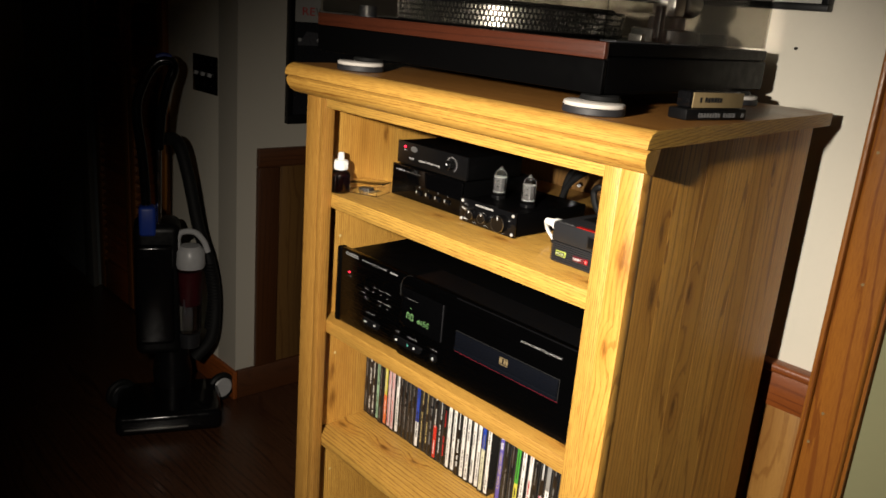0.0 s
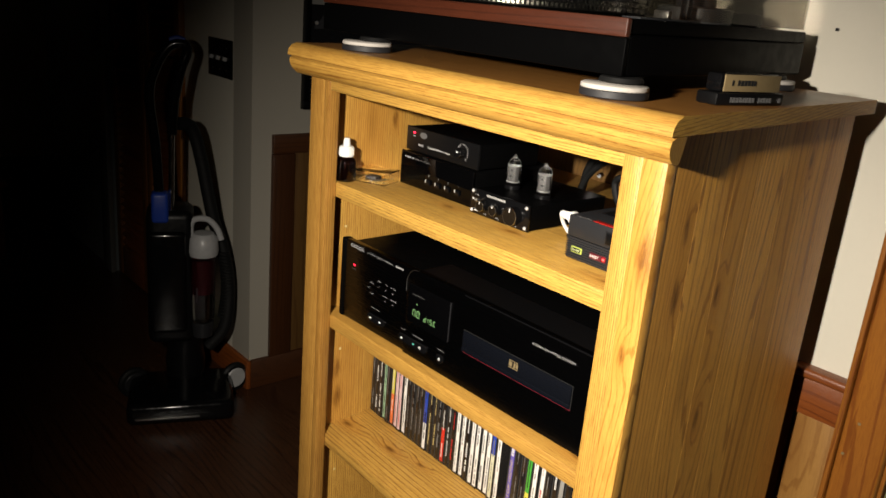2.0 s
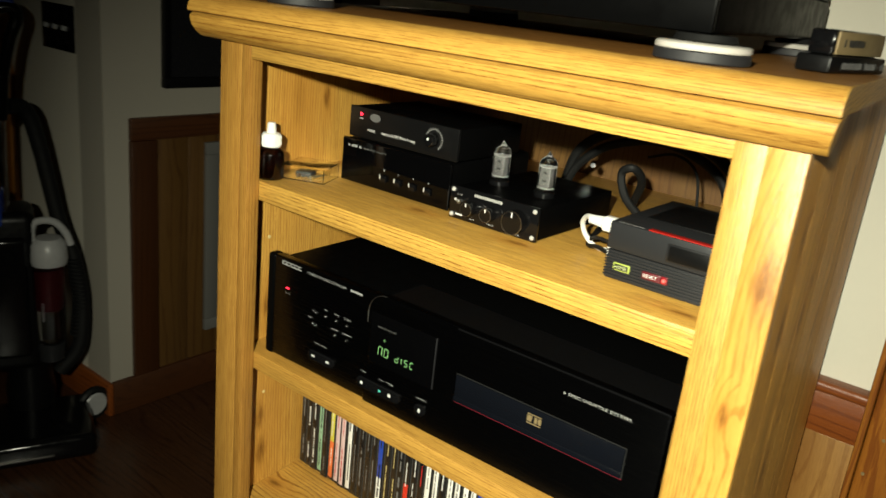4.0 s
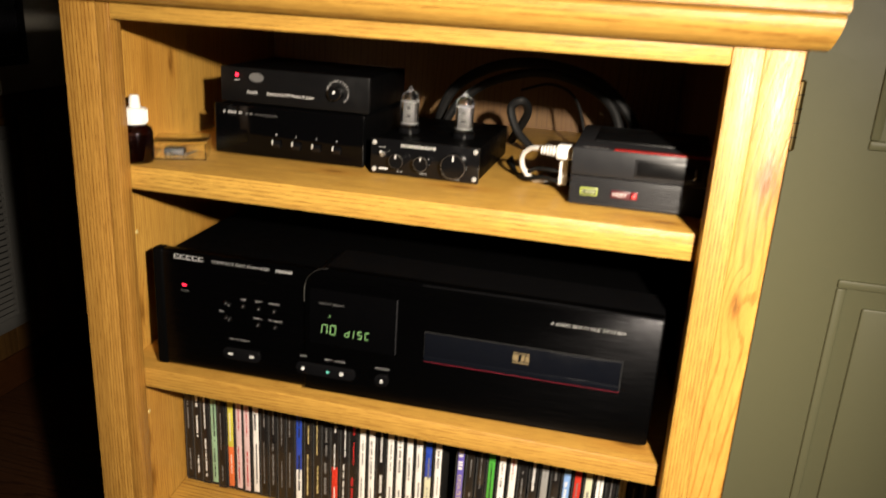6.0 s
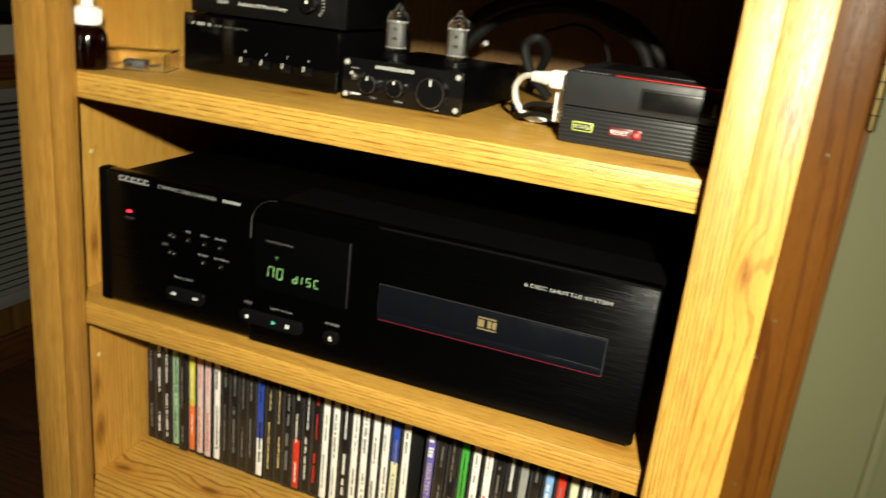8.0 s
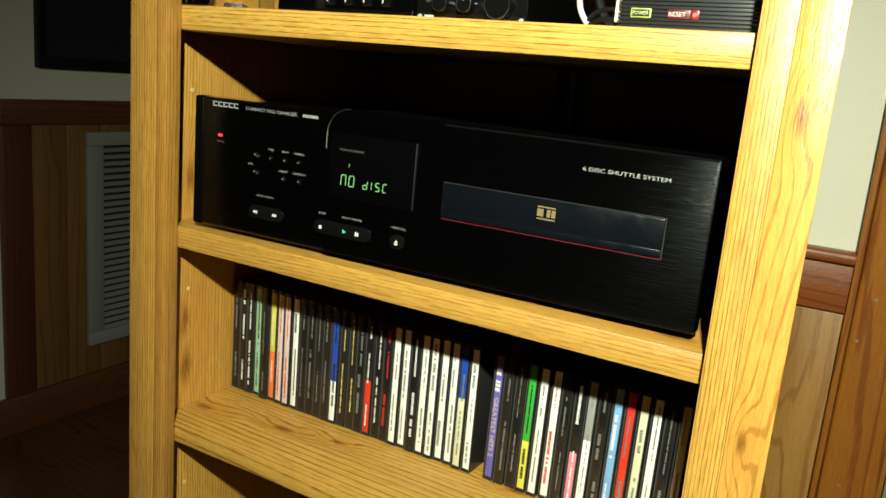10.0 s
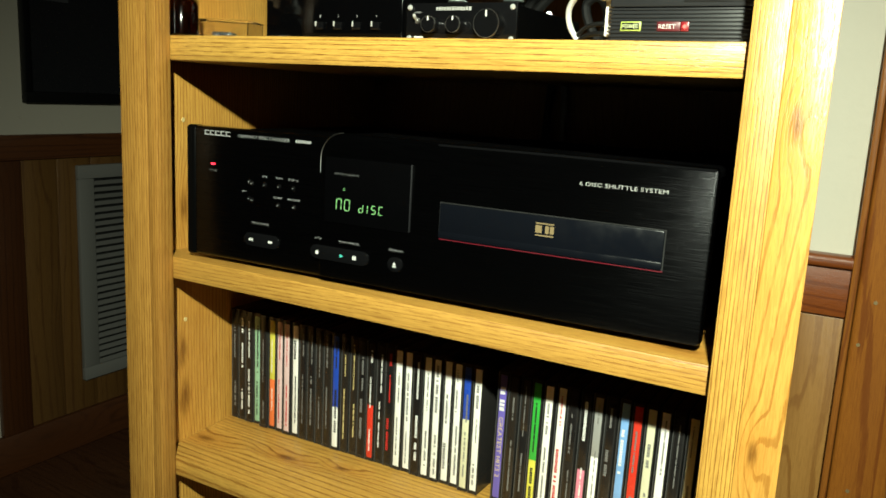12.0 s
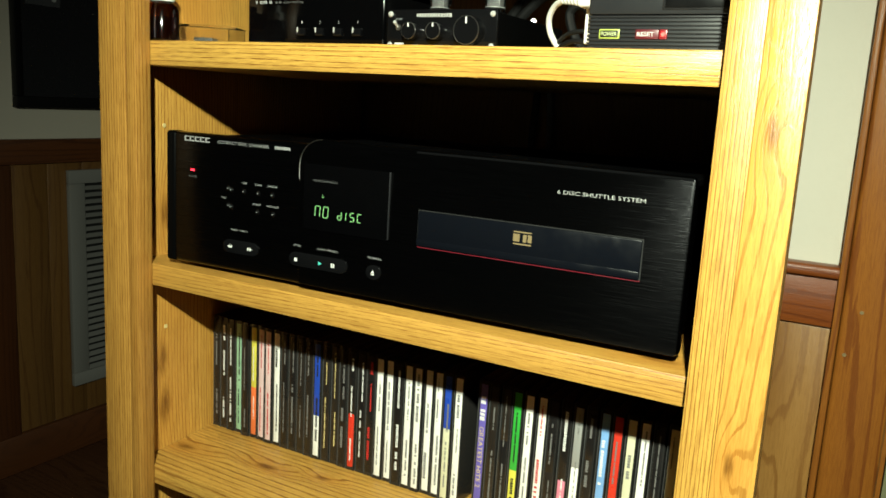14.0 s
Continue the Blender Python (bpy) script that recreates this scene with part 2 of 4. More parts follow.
red_plastic = plain("dark_red_plastic", (0.10, 0.008, 0.012), 0.4)
label_silver = plain("silver_label", (0.27, 0.20, 0.10), 0.4, 0.3)
ink_mid = plain("pale_print", (0.36, 0.36, 0.345), 0.5)


# Building helpers
BASE = {}


SKEW = Matrix(((1, -0.088, 0, 0), (0, 1, 0, 0), (0, 0, 1, 0), (0, 0, 0, 1)))
SKEWED = set()


def root(name, m, label, category, group="", shift=(0, 0, 0), skew=False):
    """A thing's Empty at its base; shift moves the finished thing, skew builds it out of square in plan."""
    ob = new(name)
    ob.empty_display_size = 0.02
    ob.matrix_basis = Matrix.Translation(shift) @ m
    BASE[ob] = m
    if skew:
        SKEWED.add(ob)
    return tagged(ob, label, category, group)


def mesh_of(name, bm, material, sharp=35):
    me = bpy.data.meshes.new(name)
    bmesh.ops.recalc_face_normals(bm, faces=bm.faces)
    bm.to_mesh(me)
    bm.free()
    me.polygons.foreach_set("use_smooth", [True] * len(me.polygons))
    me.set_sharp_from_angle(angle=radians(sharp))
    me.materials.append(material)
    return me


def part(name, bm, material, parent=None, label="", local=False):
    """Links a bmesh as one mesh under a thing or a part. Coordinates are the world's, or the thing's own if local."""
    base = BASE.get(parent, Matrix())
    if not local:
        if parent in SKEWED:
            bm.transform(SKEW)
        bm.transform(base.inverted())
    ob = new(name, mesh_of(name, bm, material))
    ob.parent = parent
    if parent in SKEWED:
        SKEWED.add(ob)
    BASE[ob] = base
    return tagged(ob, label)


def setting(name, bm, material, label="", category=""):
    return tagged(new(name, mesh_of(name, bm, material)), label, category, kind="structure")


def bx(a, b, bevel=0.0, bm=None, turn=None, seg=2):
    """A box between two corners, with rounded edges."""
    bm = bm or bmesh.new()
    vs = bmesh.ops.create_cube(bm, size=1)["verts"]
    for v in vs:
        v.co = [a[i] + (v.co[i] + 0.5) * (b[i] - a[i]) for i in range(3)]
    if bevel:
        es = list({e for v in vs for e in v.link_edges})
        out = bmesh.ops.bevel(bm, geom=es, offset=bevel, segments=seg, profile=0.5, affect="EDGES", clamp_overlap=True)
        vs = list({v for f in out["faces"] for v in f.verts} | {v for v in vs if v.is_valid})
    if turn:
        bmesh.ops.transform(bm, matrix=turn, verts=vs)
    return bm


def lathe(profile, m=Matrix(), seg=28, bm=None):
    """A turned body: (radius, height) pairs round the z axis of m."""
    bm = bm or bmesh.new()
    rings = []
    for r, z in profile:
        n = 1 if r < 1e-6 else seg
        rings.append([bm.verts.new(m @ Vector((r * math.cos(2 * math.pi * k / n), r * math.sin(2 * math.pi * k / n), z))) for k in range(n)])
    for a, b in zip(rings, rings[1:]):
        for k in range(seg):
            q = [a[k % len(a)], a[(k + 1) % len(a)], b[(k + 1) % len(b)], b[k % len(b)]]
            q = list(dict.fromkeys(q))
            if len(q) > 2:
                bm.faces.new(q)
    return bm


def rod(p, q, r, r2=None, seg=20, bev=0.0, bm=None):
    """A closed round bar from p to q."""
    p, q = Vector(p), Vector(q)
    r2 = r if r2 is None else r2
    h = (q - p).length
    m = Matrix.Translation(p) @ (q - p).to_track_quat("Z", "Y").to_matrix().to_4x4()
    b = min(bev, h / 3, r * 0.8, r2 * 0.8)
    prof = [(0, 0), (r - b, 0), (r, b), (r2, h - b), (r2 - b, h), (0, h)] if b else [(0, 0), (r, 0), (r2, h), (0, h)]
    return lathe(prof, m, seg, bm)


def cord(points, r, seg=8, steps=8, bm=None):
    """A round cable through points, along a smooth curve."""
    bm = bm or bmesh.new()
    ps = [Vector(p) for p in points]
    ps = [2 * ps[0] - ps[1], *ps, 2 * ps[-1] - ps[-2]]
    line = []
    for i in range(1, len(ps) - 2):
        for k in range(steps):
            t = k / steps
            a, b, c, d = ps[i - 1 : i + 3]
            line.append(0.5 * (2 * b + (c - a) * t + (2 * a - 5 * b + 4 * c - d) * t * t + (3 * b - a - 3 * c + d) * t**3))
    line.append(ps[-2])
    rings = []
    side = Vector((0.31, 0.2, 0.93))
    for i, p in enumerate(line):
        d = (line[min(i + 1, len(line) - 1)] - line[max(i - 1, 0)]).normalized()
        side = (side - d * side.dot(d)).normalized()
        up = d.cross(side)
        rings.append([bm.verts.new(p + r * (side * math.cos(2 * math.pi * k / seg) + up * math.sin(2 * math.pi * k / seg))) for k in range(seg)])
    for a, b in zip(rings, rings[1:]):
        for k in range(seg):
            bm.faces.new((a[k], a[(k + 1) % seg], b[(k + 1) % seg], b[k]))
    bm.faces.new(rings[0]), bm.faces.new(rings[-1])
    return bm


def slab(outline, depth, m=Matrix(), bevel=0.0, bm=None):
    """A flat outline in the x-z plane, pushed back along y."""
    bm = bm or bmesh.new()
    front = [bm.verts.new(m @ Vector((x, 0, z))) for x, z in outline]
    back = [bm.verts.new(m @ Vector((x, depth, z))) for x, z in outline]
    f = bm.faces.new(front)
    bm.faces.new(back[::-1])
    n = len(front)
    for k in range(n):
        bm.faces.new((front[k], back[k], back[(k + 1) % n], front[(k + 1) % n]))
    if bevel:
        bmesh.ops.bevel(bm, geom=list(f.edges), offset=bevel, segments=2, profile=0.5, affect="EDGES")
    return bm


def pill(x0, x1, z0, z1, depth, y, n=8):
    """A bar with round ends, facing -y."""
    r, zc = (z1 - z0) / 2, (z0 + z1) / 2
    out = [(x1 - r + r * math.sin(math.pi * k / n), zc - r * math.cos(math.pi * k / n)) for k in range(n + 1)]
    out += [(x0 + r - r * math.sin(math.pi * k / n), zc + r * math.cos(math.pi * k / n)) for k in range(n + 1)]
    return slab(out, depth, Matrix.Translation((0, y, 0)), depth * 0.3)


def letters(words, x, y, z, height, width, facing="-y"):
    """Flat lettering with its left end of the base line at (x, y, z)."""
    cu = bpy.data.curves.new("lettering", "FONT")
    cu.body, cu.size, cu.extrude, cu.resolution_u = words, 1.0, 0.0, 2
    ob = bpy.data.objects.new("lettering", cu)
    me = bpy.data.meshes.new_from_object(ob)
    bm = bmesh.new()
    bm.from_mesh(me)
    bpy.data.objects.remove(ob), bpy.data.curves.remove(cu), bpy.data.meshes.remove(me)
    x0, x1 = min(v.co.x for v in bm.verts), max(v.co.x for v in bm.verts)
    sx, sz = width / (x1 - x0), height / 0.7
    turn = {"-y": Matrix.Rotation(radians(90), 4, "X"), "+x": Matrix.Rotation(radians(90), 4, "Z") @ Matrix.Rotation(radians(90), 4, "X"), "spine": Matrix.Rotation(radians(90), 4, "X") @ Matrix.Rotation(radians(-90), 4, "Z")}[facing]
    bm.transform(Matrix.Translation((x, y, z)) @ turn @ Matrix.Diagonal((sx, sz, 1, 1)) @ Matrix.Translation((-x0, 0, 0)))
    return bm


def strokes(x0, x1, y, z0, z1, rng, upright=False, bm=None):
    """Unreadable small writing: a row of plain bars."""
    bm = bm or bmesh.new()
    a, end = (z0, z1) if upright else (x0, x1)
    h = (x1 - x0) if upright else (z1 - z0)
    while a < end - h * 0.3:
        w = h * rng.uniform(0.45, 0.8)
        if rng.random() > 0.14:
            lo, hi = rng.uniform(0, 0.08) * h, h * rng.uniform(0.9, 1.0)
            if upright:
                bx((x0 + lo, y, a), (x0 + hi, y + 0.0003, min(a + w, end)), bm=bm)
            else:
                bx((a, y, z0 + lo), (min(a + w, end), y + 0.0003, z0 + hi), bm=bm)
        a += w + h * 0.22
    return bm


def at(x, y, z, turn=0):
    return pose(x, y, z, 0, 0, turn)


# The room
WALL, CORNER, NW = 0.52, -1.25, 0.529
setting("floor", bx((-5.0, -3.6, -0.06), (2.6, 3.2, 0.0)), floor_wood, "dark glossy brown wooden floor", "floor")
setting("ceiling", bx((-5.0, -3.6, 2.44), (2.6, 3.2, 2.54)), ceiling_paint, "plain white ceiling", "ceiling")
setting("wall_north", bx((-0.32, WALL, 0), (0.606, 0.65, 2.44)), wall_paint, "cream painted wall above a wooden wainscot", "wall")
setting("wall_over_door", bx((0.606, WALL, 2.06), (2.6, 0.65, 2.44)), wall_paint, "cream painted wall over the door", "wall")
setting("wall_beside_door", bx((1.40, WALL, 0), (2.6, 0.65, 2.06)), wall_paint, "cream painted wall beside the door", "wall")
setting("wall_alcove", bx((-1.37, NW, 0), (CORNER, 3.2, 2.44)), alcove_paint_dimmed, "cream painted wall with a wooden wainscot", "wall")
setting("wall_alcove_end", bx((CORNER, 2.30, 0), (-0.2, 2.42, 2.44)), alcove_paint_dimmed, "cream painted end wall", "wall")
setting("wall_alcove_side", bx((-0.32, 0.65, 0), (-0.20, 2.30, 2.44)), alcove_paint_dimmed, "cream painted side wall", "wall")
setting("wall_northwest", bx((-1.778, NW, 0), (-1.37, 0.65, 2.44)), wall_paint, "cream painted wall with a switch plate", "wall")
setting("wall_over_closet", bx((-2.52, NW, 2.06), (-1.778, 0.65, 2.44)), wall_paint, "cream painted wall over the closet door", "wall")
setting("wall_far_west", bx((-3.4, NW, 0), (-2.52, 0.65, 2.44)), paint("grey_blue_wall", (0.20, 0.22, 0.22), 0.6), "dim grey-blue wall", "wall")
setting("wall_west", bx((-5.1, -3.6, 0), (-5.0, 3.2, 2.44)), wall_paint, "cream painted wall", "wall")
setting("wall_south", bx((-5.0, -3.7, 0), (2.6, -3.6, 2.44)), wall_paint, "cream painted wall", "wall")
setting("wall_east", bx((2.6, -3.6, 0), (2.7, 3.2, 2.44)), wall_paint, "cream painted wall", "wall")
setting("wall_back", bx((-5.0, 3.1, 0), (-1.37, 3.2, 2.44)), wall_paint, "cream painted wall", "wall")


def moulded_rail(z0, z1, y0, x0, x1):
    """A chair rail with a rounded cap on its upper edge."""
    bm = bx((x0, y0 - 0.018, z0), (x1, y0, z1 - 0.012), 0.003)
    return bx((x0, y0 - 0.028, z1 - 0.014), (x1, y0, z1), 0.005, bm, seg=3)


rail = setting("chair_rail", moulded_rail(0.752, 0.824, WALL, -0.32, 0.5565), pine_stain_x, "reddish-brown stained pine chair rail with a knot", "trim")
for k in range(12):
    x = -0.32 + 0.0731 * k
    w = part("board", bx((x + 0.001, WALL - 0.010, 0.09), (min(x + 0.0721, 0.5565), WALL, 0.751), 0.003), pine_panel, rail)
setting("baseboard", bx((-0.32, WALL - 0.016, 0), (0.5565, WALL, 0.089), 0.004), pine_stain_x, "brown stained pine baseboard", "trim")
casing = setting("door_casing", bx((0.557, WALL - 0.024, 0), (0.6175, WALL, 2.055), 0.005, seg=3), pine_stain, "brown stained pine door casing with nail holes", "trim")
part("head_casing", bx((0.557, WALL - 0.026, 2.056), (1.46, WALL, 2.12), 0.005), pine_stain_x, casing)
part("back_band", bx((0.549, WALL - 0.030, 0), (0.5568, WALL, 2.055), 0.003), pine_stain, casing)
for x, z in ((0.577, 0.777), (0.566, 0.726), (0.578, 0.55), (0.588, 0.98), (0.568, 1.16)):
    part("nail_head", rod((x, WALL - 0.0248, z), (x, WALL - 0.0236, z), 0.0022, seg=10), label_silver, casing)
part("jamb", bx((0.6178, WALL - 0.012, 0), (0.6225, WALL + 0.08, 2.055)), pine_stain, casing)

# The olive panelled door
door = setting("door_1", bx((0.624, WALL - 0.004, 0.012), (1.395, WALL + 0.034, 2.03), 0.002), door_paint, "closed olive-green painted panelled door", "door")


def door_panel(x0, x1, z0, z1):
    y = WALL - 0.004
    bm = bmesh.new()
    for a, b in (((x0, z0), (x1, z0 + 0.012)), ((x0, z1 - 0.012), (x1, z1)), ((x0, z0 + 0.0122), (x0 + 0.012, z1 - 0.0122)), ((x1 - 0.012, z0 + 0.0122), (x1, z1 - 0.0122))):
        bx((a[0], y - 0.006, a[1]), (b[0], y + 0.001, b[1]), 0.0028, bm)
    part("panel_moulding", bm, door_paint, door)
    bm = bmesh.new()
    bx((x0 + 0.036, y - 0.006, z0 + 0.036), (x1 - 0.036, y + 0.001, z1 - 0.036), 0.005, bm)
    part("raised_panel", bm, door_paint, door)


for z0, z1 in ((0.22, 0.845), (1.02, 1.62), (1.73, 1.92)):
    for x0, x1 in ((0.716, 0.975), (1.055, 1.31)):
        door_panel(x0, x1, z0, z1)
for z in (0.22, 1.055, 1.84):
    h = part("hinge", rod((0.6235, WALL - 0.010, z - 0.045), (0.6235, WALL - 0.010, z + 0.045), 0.0055, seg=14, bev=0.002), brass, door, "aged brass hinge")
    for k in range(4):
        part("knuckle_ring", rod((0.6235, WALL - 0.010, z - 0.0275 + 0.018 * k), (0.6235, WALL - 0.010, z - 0.0262 + 0.018 * k), 0.0062, seg=14), ink_black, h)
part("door_knob", lathe([(0, 0), (0.012, 0), (0.012, 0.03), (0.027, 0.04), (0.027, 0.055), (0.015, 0.065), (0, 0.066)], Matrix.Translation((1.33, WALL - 0.004, 0.95)) @ Matrix.Rotation(radians(90), 4, "X")), brass, door)

# The picture on the wall and the nail under it
frame_art = root("framed_picture", at(0.29, WALL, 1.335), "framed picture with a thin black frame on the cream wall", "picture")
bm = bmesh.new()
for a, b in (((0.12, 1.335), (0.459, 1.345)), ((0.12, 1.623), (0.459, 1.633)), ((0.12, 1.345), (0.130, 1.623)), ((0.449, 1.345), (0.459, 1.623))):
    bx((a[0], WALL - 0.018, a[1]), (b[0], WALL, b[1]), 0.001, bm)
part("frame", bm, black_plastic, frame_art)
part("print", bx((0.1305, WALL - 0.010, 1.3455), (0.4485, WALL - 0.006, 1.6225)), paint("grey_print_sheet", (0.48, 0.47, 0.43), 0.5, 0.8, 0.1, 30.0), frame_art, "greyish mottled print")
tagged(new("wall_nail", mesh_of("wall_nail", rod((0.419, WALL - 0.004, 1.283), (0.419, WALL, 1.283), 0.0022, seg=10), rubber)), "small dark nail in the cream wall", "nail")

# Alcove wall: wainscot, grille, poster
X = CORNER
wains = setting("wainscot_rail", bx((X, 0.595, 0.778), (X + 0.018, 2.30, 0.838), 0.004), pine_stain_y_dim, "brown stained wainscot rail, darkened for the dim alcove", "trim")
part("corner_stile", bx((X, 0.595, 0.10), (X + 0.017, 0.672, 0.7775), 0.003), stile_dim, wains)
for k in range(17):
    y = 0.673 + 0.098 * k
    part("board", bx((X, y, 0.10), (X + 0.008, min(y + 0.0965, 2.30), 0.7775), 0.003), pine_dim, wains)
base = setting("baseboard_alcove", bx((X, NW + 0.0005, 0), (X + 0.016, 2.30, 0.0995), 0.004), pine_stain_y_dim, "brown stained pine baseboard", "trim")
setting("baseboard_corner", bx((-1.725, NW - 0.016, 0), (X + 0.016, NW, 0.0995), 0.004), pine_stain_x, "brown stained pine baseboard", "trim")

grille = root("return_air_grille", at(X, 1.015, 0.183), "dull white louvred air grille set in the wainscot", "air grille")
bm = bmesh.new()
for a, b in (((0.822, 0.183), (1.208, 0.218)), ((0.822, 0.723), (1.208, 0.758)), ((0.822, 0.218), (0.867, 0.723)), ((1.163, 0.218), (1.208, 0.723))):
    bx((X + 0.008, a[0], a[1]), (X + 0.022, b[0], b[1]), 0.002, bm)
part("frame", bm, dimmed_enamel, grille)
part("backing", bx((X + 0.0085, 0.867, 0.218), (X + 0.0095, 1.163, 0.723)), ink_black, grille)
for k in range(28):
    z = 0.224 + 0.018 * k
    m = Matrix.Translation((X + 0.016, 1.015, z)) @ Matrix.Rotation(radians(35), 4, "Y")
    part("slat", bx((-0.007, -0.148, -0.0008), (0.007, 0.148, 0.0008), turn=m), dimmed_enamel, grille)

poster = root("framed_poster", at(X, 0.93, 0.913), "black framed car poster hanging on the cream wall", "poster")
bm = bmesh.new()
for a, b in (((0.692, 0.913), (1.31, 0.94)), ((0.692, 1.48), (1.31, 1.507)), ((0.692, 0.94), (0.71, 1.48)), ((1.292, 0.94), (1.31, 1.48))):
    bx((X, a[0], a[1]), (X + 0.02, b[0], b[1]), 0.002, bm)
part("frame", bm, black_plastic, poster)
sheet = part("print", bx((X, 0.7105, 0.9405), (X + 0.010, 1.2915, 1.225)), plain("dark_photo", (0.012, 0.012, 0.014), 0.3), poster, "dark glossy photograph")
part("title_strip", bx((X, 0.7105, 1.2255), (X + 0.010, 1.2915, 1.4795)), paint("pale_poster", (0.30, 0.29, 0.27), 0.5), poster, "pale upper part")
part("title", letters("RE", X + 0.0106, 0.742, 1.246, 0.024, 0.045, "+x"), ink_red, sheet)
part("title", letters("VOLUTION", X + 0.0106, 0.79, 1.246, 0.024, 0.145, "+x"), ink_black, sheet)
car = slab([(0, 0), (0.09, 0), (0.092, 0.018), (0.08, 0.024), (0.07, 0.04), (0.03, 0.042), (0.018, 0.024), (0.002, 0.02)], 0.0006, Matrix.Translation((X + 0.0107, 0.728, 1.155)) @ Matrix.Rotation(radians(90), 4, "Z"))
part("car_picture", car, plain("dark_car", (0.05, 0.05, 0.055), 0.3), sheet)
for y in (0.734, 0.802):
    part("headlight_picture", rod((X + 0.0106, y, 1.172), (X + 0.0118, y, 1.172), 0.006, seg=12), ink_grey, sheet)

# The corner wall: switch plate and louvred closet door
plate = root("switch_plate", at(-1.456, NW, 0.983), "black metal switch plate with three pale toggles", "light switch")
part("plate", bx((-1.540, NW - 0.0045, 0.983), (-1.373, NW, 1.100), 0.002), black_gloss, plate)
for k in range(3):
    x = -1.503 + 0.0465 * k
    part("toggle", bx((-0.004, -0.012, -0.008), (0.004, 0.0, 0.004), 0.001, turn=at(x, NW - 0.0045, 1.042) @ Matrix.Rotation(radians(-18), 4, "X")), grey_plastic, plate)
    for z in (1.008, 1.074):
        part("screw", rod((x, NW - 0.0055, z), (x, NW - 0.0045, z), 0.003, seg=10), steel, plate)

closet = setting("closet_casing", bx((-1.778, NW - 0.022, 0), (-1.727, NW, 2.06), 0.004), pine_stain, "brown stained closet door casing", "trim")
part("casing_side", bx((-2.60, NW - 0.022, 0), (-2.50, NW, 2.06), 0.004), dimmed_enamel, closet, "pale painted trim")
bifold = root("louvred_closet_door", at(-2.14, NW + 0.020, 0), "closed brown louvred wooden bifold closet door", "door")
for x0, x1 in ((-2.498, -2.142), (-2.134, -1.780)):
    part("stile", bx((x0, NW + 0.010, 0.01), (x0 + 0.05, NW + 0.040, 2.05), 0.003), pine_stain, bifold)
    part("stile", bx((x1 - 0.05, NW + 0.010, 0.01), (x1, NW + 0.040, 2.05), 0.003), pine_stain, bifold)
    for z0, z1 in ((0.01, 0.14), (1.0, 1.09), (1.96, 2.05)):
        part("cross_rail", bx((x0 + 0.0505, NW + 0.011, z0), (x1 - 0.0505, NW + 0.039, z1), 0.003), pine_stain_x, bifold)
    for z0, n in ((0.15, 25), (1.10, 25)):
        for k in range(n):
            part("slat", bx((-0.127, -0.018, -0.003), (0.127, 0.018, 0.003), turn=at((x0 + x1) / 2, NW + 0.025, z0 + 0.017 + 0.0335 * k) @ Matrix.Rotation(radians(40), 4, "X")), pine_stain_x, bifold)

chest = root("low_wooden_chest", at(-3.1, -0.05, 0), "low brown wooden chest against the dim wall", "chest")
part("body", bx((-3.6, -0.25, 0.04), (-2.75, 0.15, 0.36), 0.006), pine_stain_x, chest)
part("lid", bx((-3.62, -0.27, 0.3605), (-2.73, 0.17, 0.39), 0.006), pine_stain_x, chest)
for x in (-3.58, -2.82):
    for y in (-0.23, 0.08):
        part("foot", bx((x, y, 0), (x + 0.05, y + 0.05, 0.0398), 0.004), pine_stain, chest)

# The cabinet
TOPZ = 1.205
cab = root("stereo_cabinet", at(0.2465, 0.17, 0), "golden oak open-front stereo cabinet with four shelves", "cabinet", skew=True)
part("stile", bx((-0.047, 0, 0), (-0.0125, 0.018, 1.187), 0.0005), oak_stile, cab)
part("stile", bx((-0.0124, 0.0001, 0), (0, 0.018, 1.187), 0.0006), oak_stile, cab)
part("stile", bx((0.492, 0.0001, 0), (0.5128, 0.018, 1.187), 0.0005), oak_straight, cab)
part("stile", bx((0.5129, 0, 0), (0.5385, 0.018, 1.187), 0.0005), oak_knotty, cab)
part("top_rail", bx((0.0002, 0.0012, 1.149), (0.4918, 0.018, 1.187), 0.001), oak_x, cab)
part("bottom_rail", bx((0.0002, 0.0012, 0.0), (0.4918, 0.018, 0.07), 0.001), oak_x, cab)
part("side_panel", bx((-0.0468, 0.0182, 0), (-0.022, 0.442, 1.187), 0.001), oak_z, cab)
side = part("side_panel", bx((0.515, 0.0182, 0), (0.5363, 0.442, 1.187)), oak_back_shaded, cab, "oak side glued up from upright staves")
for y0, y1 in ((0.0182, 0.071), (0.071, 0.138), (0.138, 0.190), (0.190, 0.263), (0.263, 0.320), (0.320, 0.391), (0.391, 0.442)):
    part("stave", bx((0.5364, y0 + 0.0001, 0), (0.5384, y1 - 0.0001, 1.187), 0.0003, seg=1), oak_side_lit, side)
part("back_panel", bx((-0.0215, 0.426, 0.02), (0.5145, 0.432, 1.186)), oak_back_shaded, cab)
for z0, z1, sag in ((0.9993, 1.0213, 0.0), (0.7988, 0.8198, 0.0028), (0.5990, 0.6185, 0.0), (0.335, 0.354, 0.0), (0.071, 0.090, 0.0)):
    bm = bx((-0.0215, 0.0184, z0), (0.5145, 0.425, z1), 0.0014)
    for v in bm.verts:
        v.co.z -= sag * (v.co.x + 0.0215) / 0.536
    part("shelf", bm, oak_shelf_low if z0 == 0.5990 else oak_shelf, cab)


